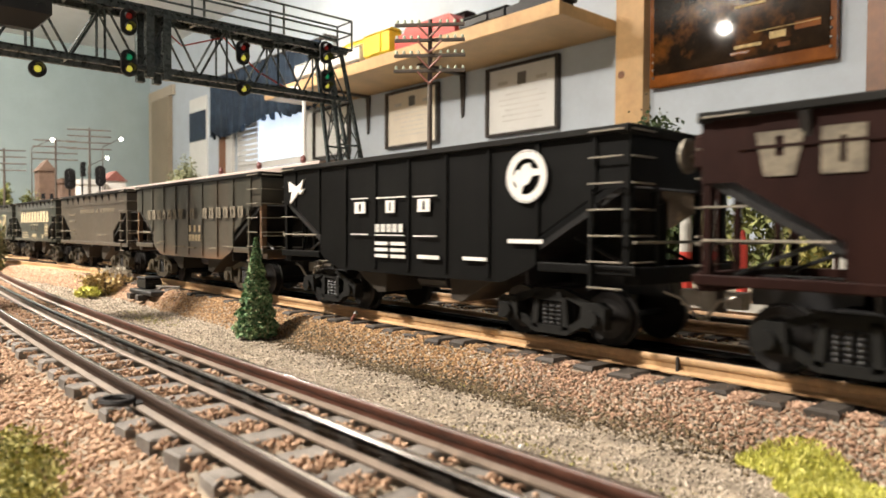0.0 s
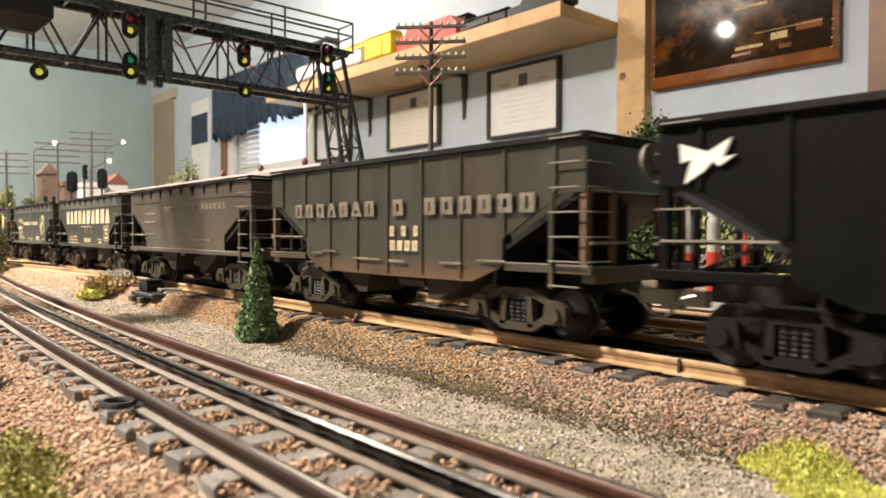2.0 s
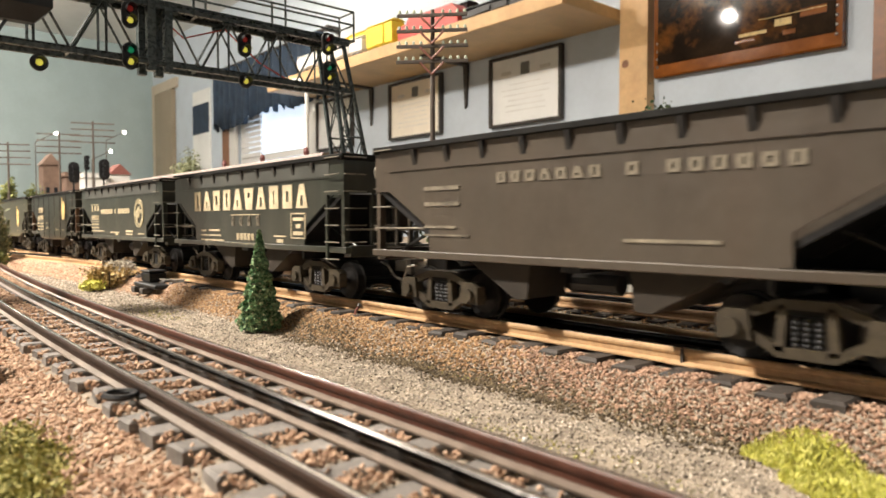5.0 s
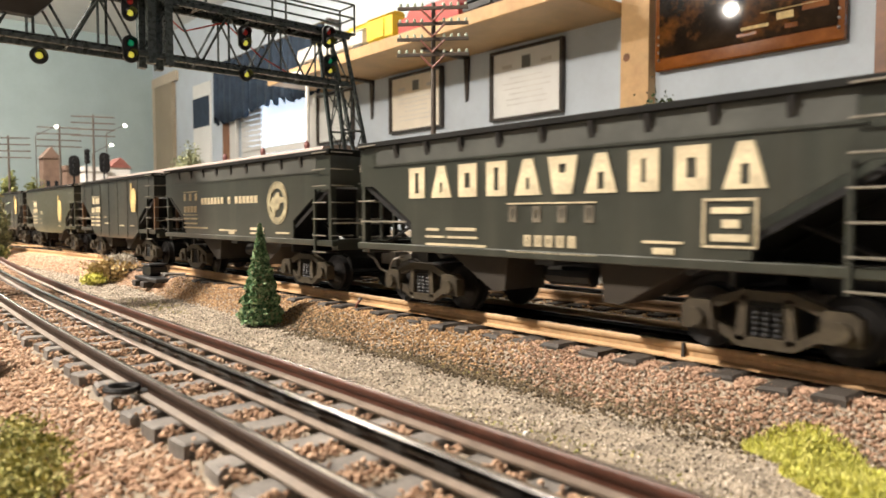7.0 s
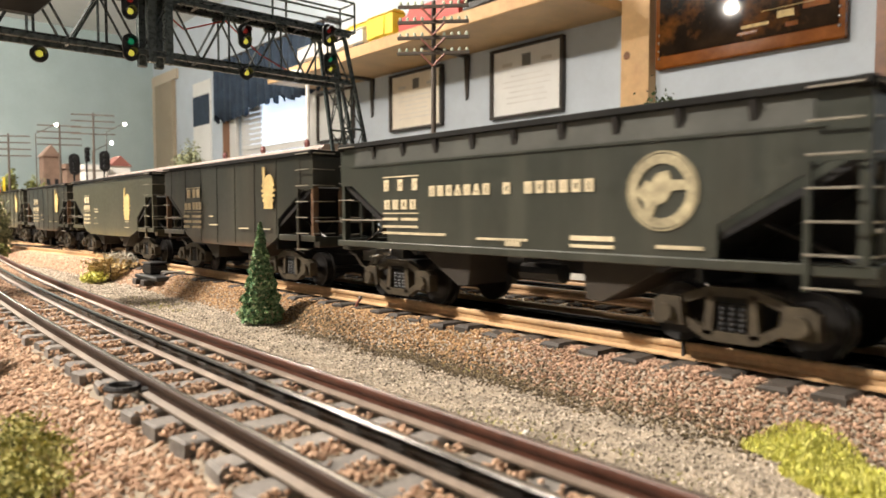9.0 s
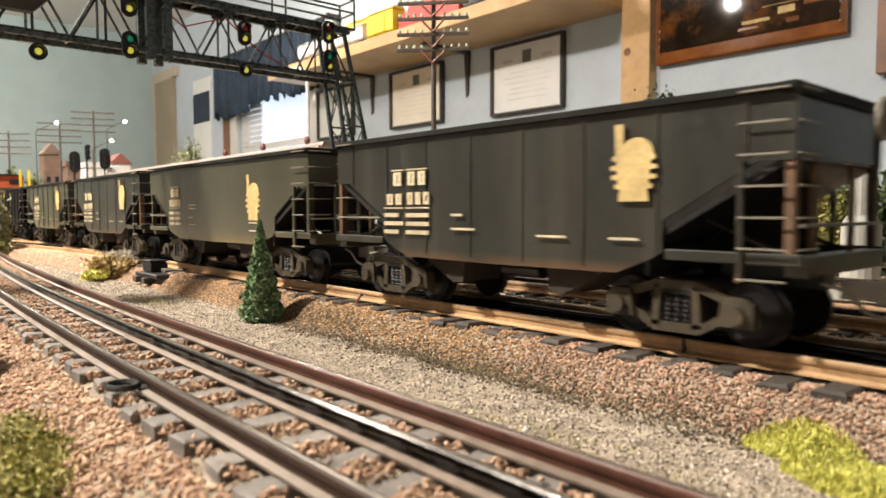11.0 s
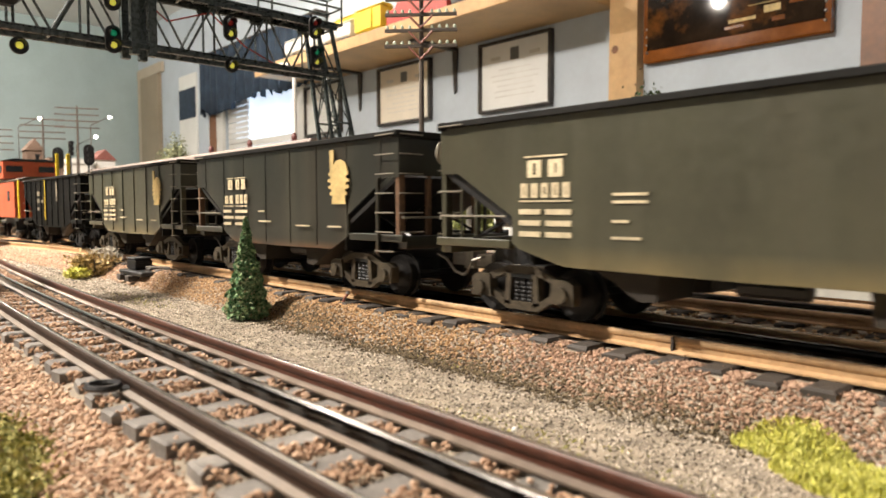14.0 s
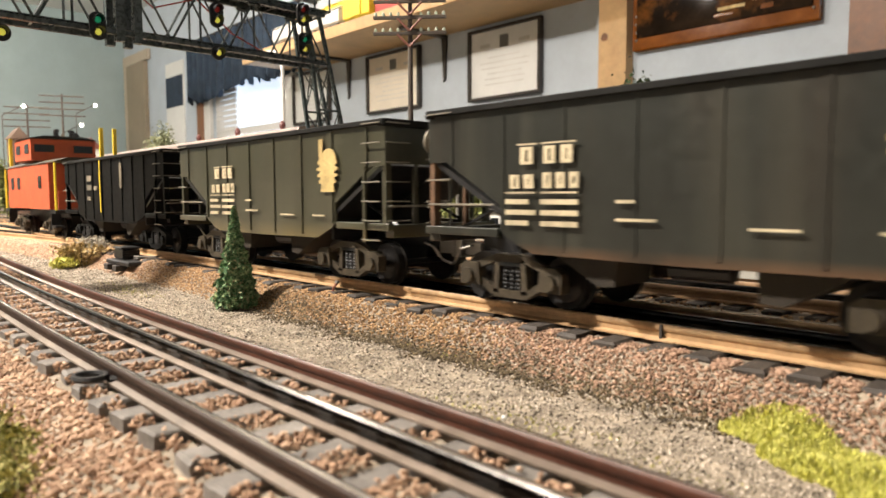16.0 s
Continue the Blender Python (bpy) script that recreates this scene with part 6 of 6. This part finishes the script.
# white ball paints a glint on the ground beside the far rail
bead = thing("glint_dot", "tiny white ball standing in for a glint beside the far rail", "bead", pose(-0.1060, 0.1195, 0.0036))
part("ball", Solid().lathe([(0.0002, -0.0007), (0.0006, -0.0004), (0.0007, 0.0), (0.0006, 0.0004), (0.0002, 0.0007)], 10), WHITE, bead)


# ---- ballast, grit and turf ----
def grains():
    rng = np.random.default_rng(7)

    def field(n, x0, x1, y0, y1, size, lift, keep=None, power=1.0):
        x = x1 - (x1 - x0) * rng.uniform(0, 1, n) ** power
        y = rng.uniform(y0, y1, n)
        if keep is not None:
            k = keep(x, y)
            x, y = x[k], y[k]
        s = size * rng.uniform(0.55, 1.35, len(x)) * (1 + 0.9 * np.clip((-x - 0.35) / 0.5, 0, 1))
        z = np.array([ground_z(a, b) for a, b in zip(x, y)])
        return np.stack([x, y, z + s * lift], 1), s

    def off_rails(x, y):
        b = np.array([bend(a) for a in x])
        yy = y - b
        ok = np.ones(len(x), bool)
        for r in (FG["yc"] - FG["half"], FG["yc"] + 0.0018, FG["yc"] + FG["half"]):
            ok &= np.abs(yy - r) > 0.0040
        tied = (np.abs(yy - FG["yc"]) < 0.0255) & (np.abs((x - 0.295 + 0.0153 / 2) % 0.0153 - 0.0153 / 2) < 0.0036)
        return ok & (~tied | (rng.uniform(0, 1, len(x)) < 0.02)) & (yy < 0.104 + rng.normal(0, 0.004, len(x))) & (yy > -0.02)

    p, s = field(190000, -0.95, 0.06, -0.015, 0.13, 0.00062, 0.25, off_rails, 1.5)
    lift = np.array([0.0030 if abs(b - bend(a) - FG["yc"]) < 0.0245 else 0.0 for a, b in zip(p[:, 0], p[:, 1])])
    p[:, 2] += lift * rng.uniform(0.5, 1.0, len(lift))
    tagged(new("front_ballast", scatter("front_ballast", p, s, BALLAST_TAN, seed=2)), "tan-pink crushed stone ballast round the front track", "ballast", kind="stuff")

    def near_side(x, y):
        b = np.array([bend(a) for a in x])
        return (y - b < 0.047) & (rng.uniform(0, 1, len(x)) < 0.35 + 0.65 * np.array([noise.noise((a * 45, c * 45, 2)) > 0 for a, c in zip(x, y)]))

    p, s = field(9000, -0.55, 0.02, -0.01, 0.055, 0.00105, 0.35, near_side, 1.2)
    tagged(new("loose_stones", scatter("loose_stones", p, s, BALLAST_TAN, seed=12)), "larger tan stones strewn beside the front track", "ballast", kind="stuff")

    def slope(x, y):
        edge = 0.163 + np.array([diverge(a) for a in x]) + 0.0035 * np.array([noise.noise((a * 9, 1.7, 0)) for a in x]) + rng.normal(0, 0.002, len(x))
        tied = (np.abs(y - 0.202) < 0.0300) & (np.abs((x - 0.6 + 0.0143 / 2) % 0.0143 - 0.0143 / 2) < 0.0046) & ((x > -0.235) | (y > 0.181))
        return (y > edge) & (~tied | (rng.uniform(0, 1, len(x)) < 0.28)) & (np.abs(y - 0.1855) > 0.0038)

    p, s = field(230000, -1.05, 0.05, 0.120, 0.2, 0.00060, 0.3, slope, 1.3)
    pink = p[:, 0] + rng.normal(0, 0.014, len(p)) > -0.160
    far = p[:, 0] + rng.normal(0, 0.03, len(p)) < -0.47
    for k, m, label in ((far, BALLAST_TAN, "pale tan crushed stone on the far shoulder"), (~pink & ~far, BALLAST_ORANGE, "orange-brown crushed stone on the main track shoulder"), (pink, BALLAST_PINK, "pink-brown crushed stone on the main track shoulder")):
        tagged(new("slope_ballast", scatter("slope_ballast", p[k], s[k], m, seed=3)), label, "ballast", kind="stuff")
    p, s = field(9000, -1.4, 0.1, 0.235, 0.33, 0.0010, 0.3)
    tagged(new("rear_ballast", scatter("rear_ballast", p, s, BALLAST_ORANGE, seed=5)), "brown crushed stone between the rear tracks", "ballast", kind="stuff")
    p, s = field(60000, -0.9, 0.06, 0.098, 0.172, 0.00040, 0.3, None, 1.5)
    tagged(new("grit", scatter("grit", p, s, GRIT, seed=4)), "fine grey grit strewn between the tracks", "gravel", kind="stuff")

    # dark grains paint the shade of tree and slope, plus a darker soil fringe
    def shade_and_fringe(x, y):
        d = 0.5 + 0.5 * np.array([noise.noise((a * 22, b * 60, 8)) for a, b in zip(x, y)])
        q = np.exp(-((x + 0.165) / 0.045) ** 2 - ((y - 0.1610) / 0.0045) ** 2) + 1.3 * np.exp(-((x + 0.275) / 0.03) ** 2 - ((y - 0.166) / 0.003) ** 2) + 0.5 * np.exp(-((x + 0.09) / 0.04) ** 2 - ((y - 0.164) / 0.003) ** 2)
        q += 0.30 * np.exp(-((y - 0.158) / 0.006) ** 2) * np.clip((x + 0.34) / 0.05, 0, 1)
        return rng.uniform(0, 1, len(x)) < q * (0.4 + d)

    p, s = field(52000, -0.36, 0.0, 0.140, 0.180, 0.00046, 0.9, shade_and_fringe, 1.0)
    tagged(new("dark_grit", scatter("dark_grit", p, s, GRIT_SHADE, seed=9)), "dark brown grit and painted shade at the foot of the ballast", "gravel", kind="stuff")

    def turf(name, label, patches, n, size, material, seed, h, wide=0.28):
        pts = []
        r2 = np.random.default_rng(seed)
        for cx, cy, rx, ry in patches:
            m = int(n * rx * ry / sum(a * b for _, _, a, b in patches))
            a, q = r2.uniform(0, 6.283, m), r2.uniform(0, 1, m) ** 0.65
            x, y = cx + rx * q * np.cos(a), cy + ry * q * np.sin(a)
            for u, w, qq in zip(x, y, q):
                pts.append((u, w, ground_z(u, w) + h * (1.1 - qq) * r2.uniform(0, 1) * (0.6 + 0.8 * noise.noise((u * 90, w * 90, 5)))))
        tagged(new(name, leaves(name, np.array(pts), size, material, seed, 1.4, wide)), label, "grass", kind="stuff")

    turf("lime_grass", "bright lime-green scenic grass clump", [(-0.060, 0.160, 0.013, 0.008), (-0.042, 0.150, 0.018, 0.010), (-0.022, 0.142, 0.02, 0.012)], 26000, 0.0021, LEAF_LIME, 31, 0.0055, 0.10)
    turf("moss", "olive-green scenic moss beside the front track", [(-0.160, 0.0245, 0.030, 0.010), (-0.135, 0.020, 0.030, 0.010), (-0.25, 0.022, 0.03, 0.012), (-0.32, 0.028, 0.03, 0.010), (-0.11, 0.014, 0.03, 0.010)], 9000, 0.0013, LEAF_MOSS, 32, 0.006)
    turf("sparse_grass", "thin yellowish scenic grass on the soil", [(-0.10, 0.125, 0.05, 0.010), (-0.17, 0.160, 0.04, 0.004), (-0.42, 0.14, 0.05, 0.012), (-0.75, 0.17, 0.10, 0.02)], 1900, 0.0011, LEAF_MOSS, 33, 0.0015)


grains()


# ---- moving train ----
def travel(t):
    """Way that the train has gone after t seconds."""
    knots = [(-1, -0.1062), (0, 0.0), (4, 0.4248), (6, 0.6418), (12.5, 1.3646), (16, 1.7479), (17, 1.8574)]
    for (a, s0), (b, s1) in zip(knots, knots[1:]):
        if t <= b:
            return s0 + (s1 - s0) * (t - a) / (b - a)
    return 1.8574


def motions():
    times = [0, 1, 2, 3, 4, 5, 6, 7, 8, 9, 10, 11, 12, 13, 14, 15, 16]
    for c, x in CARS:
        walk(c, [(t, pose(x + travel(t), MAIN["yc"], RH)) for t in times])
    fine = [k * 0.1 for k in range(161)]
    for w in WHEELS:
        base = w.matrix_basis.copy()
        walk(w, [(t, base @ pose(0, 0, 0, 0, math.degrees(travel(t) / 0.0087), 0)) for t in fine])


motions()
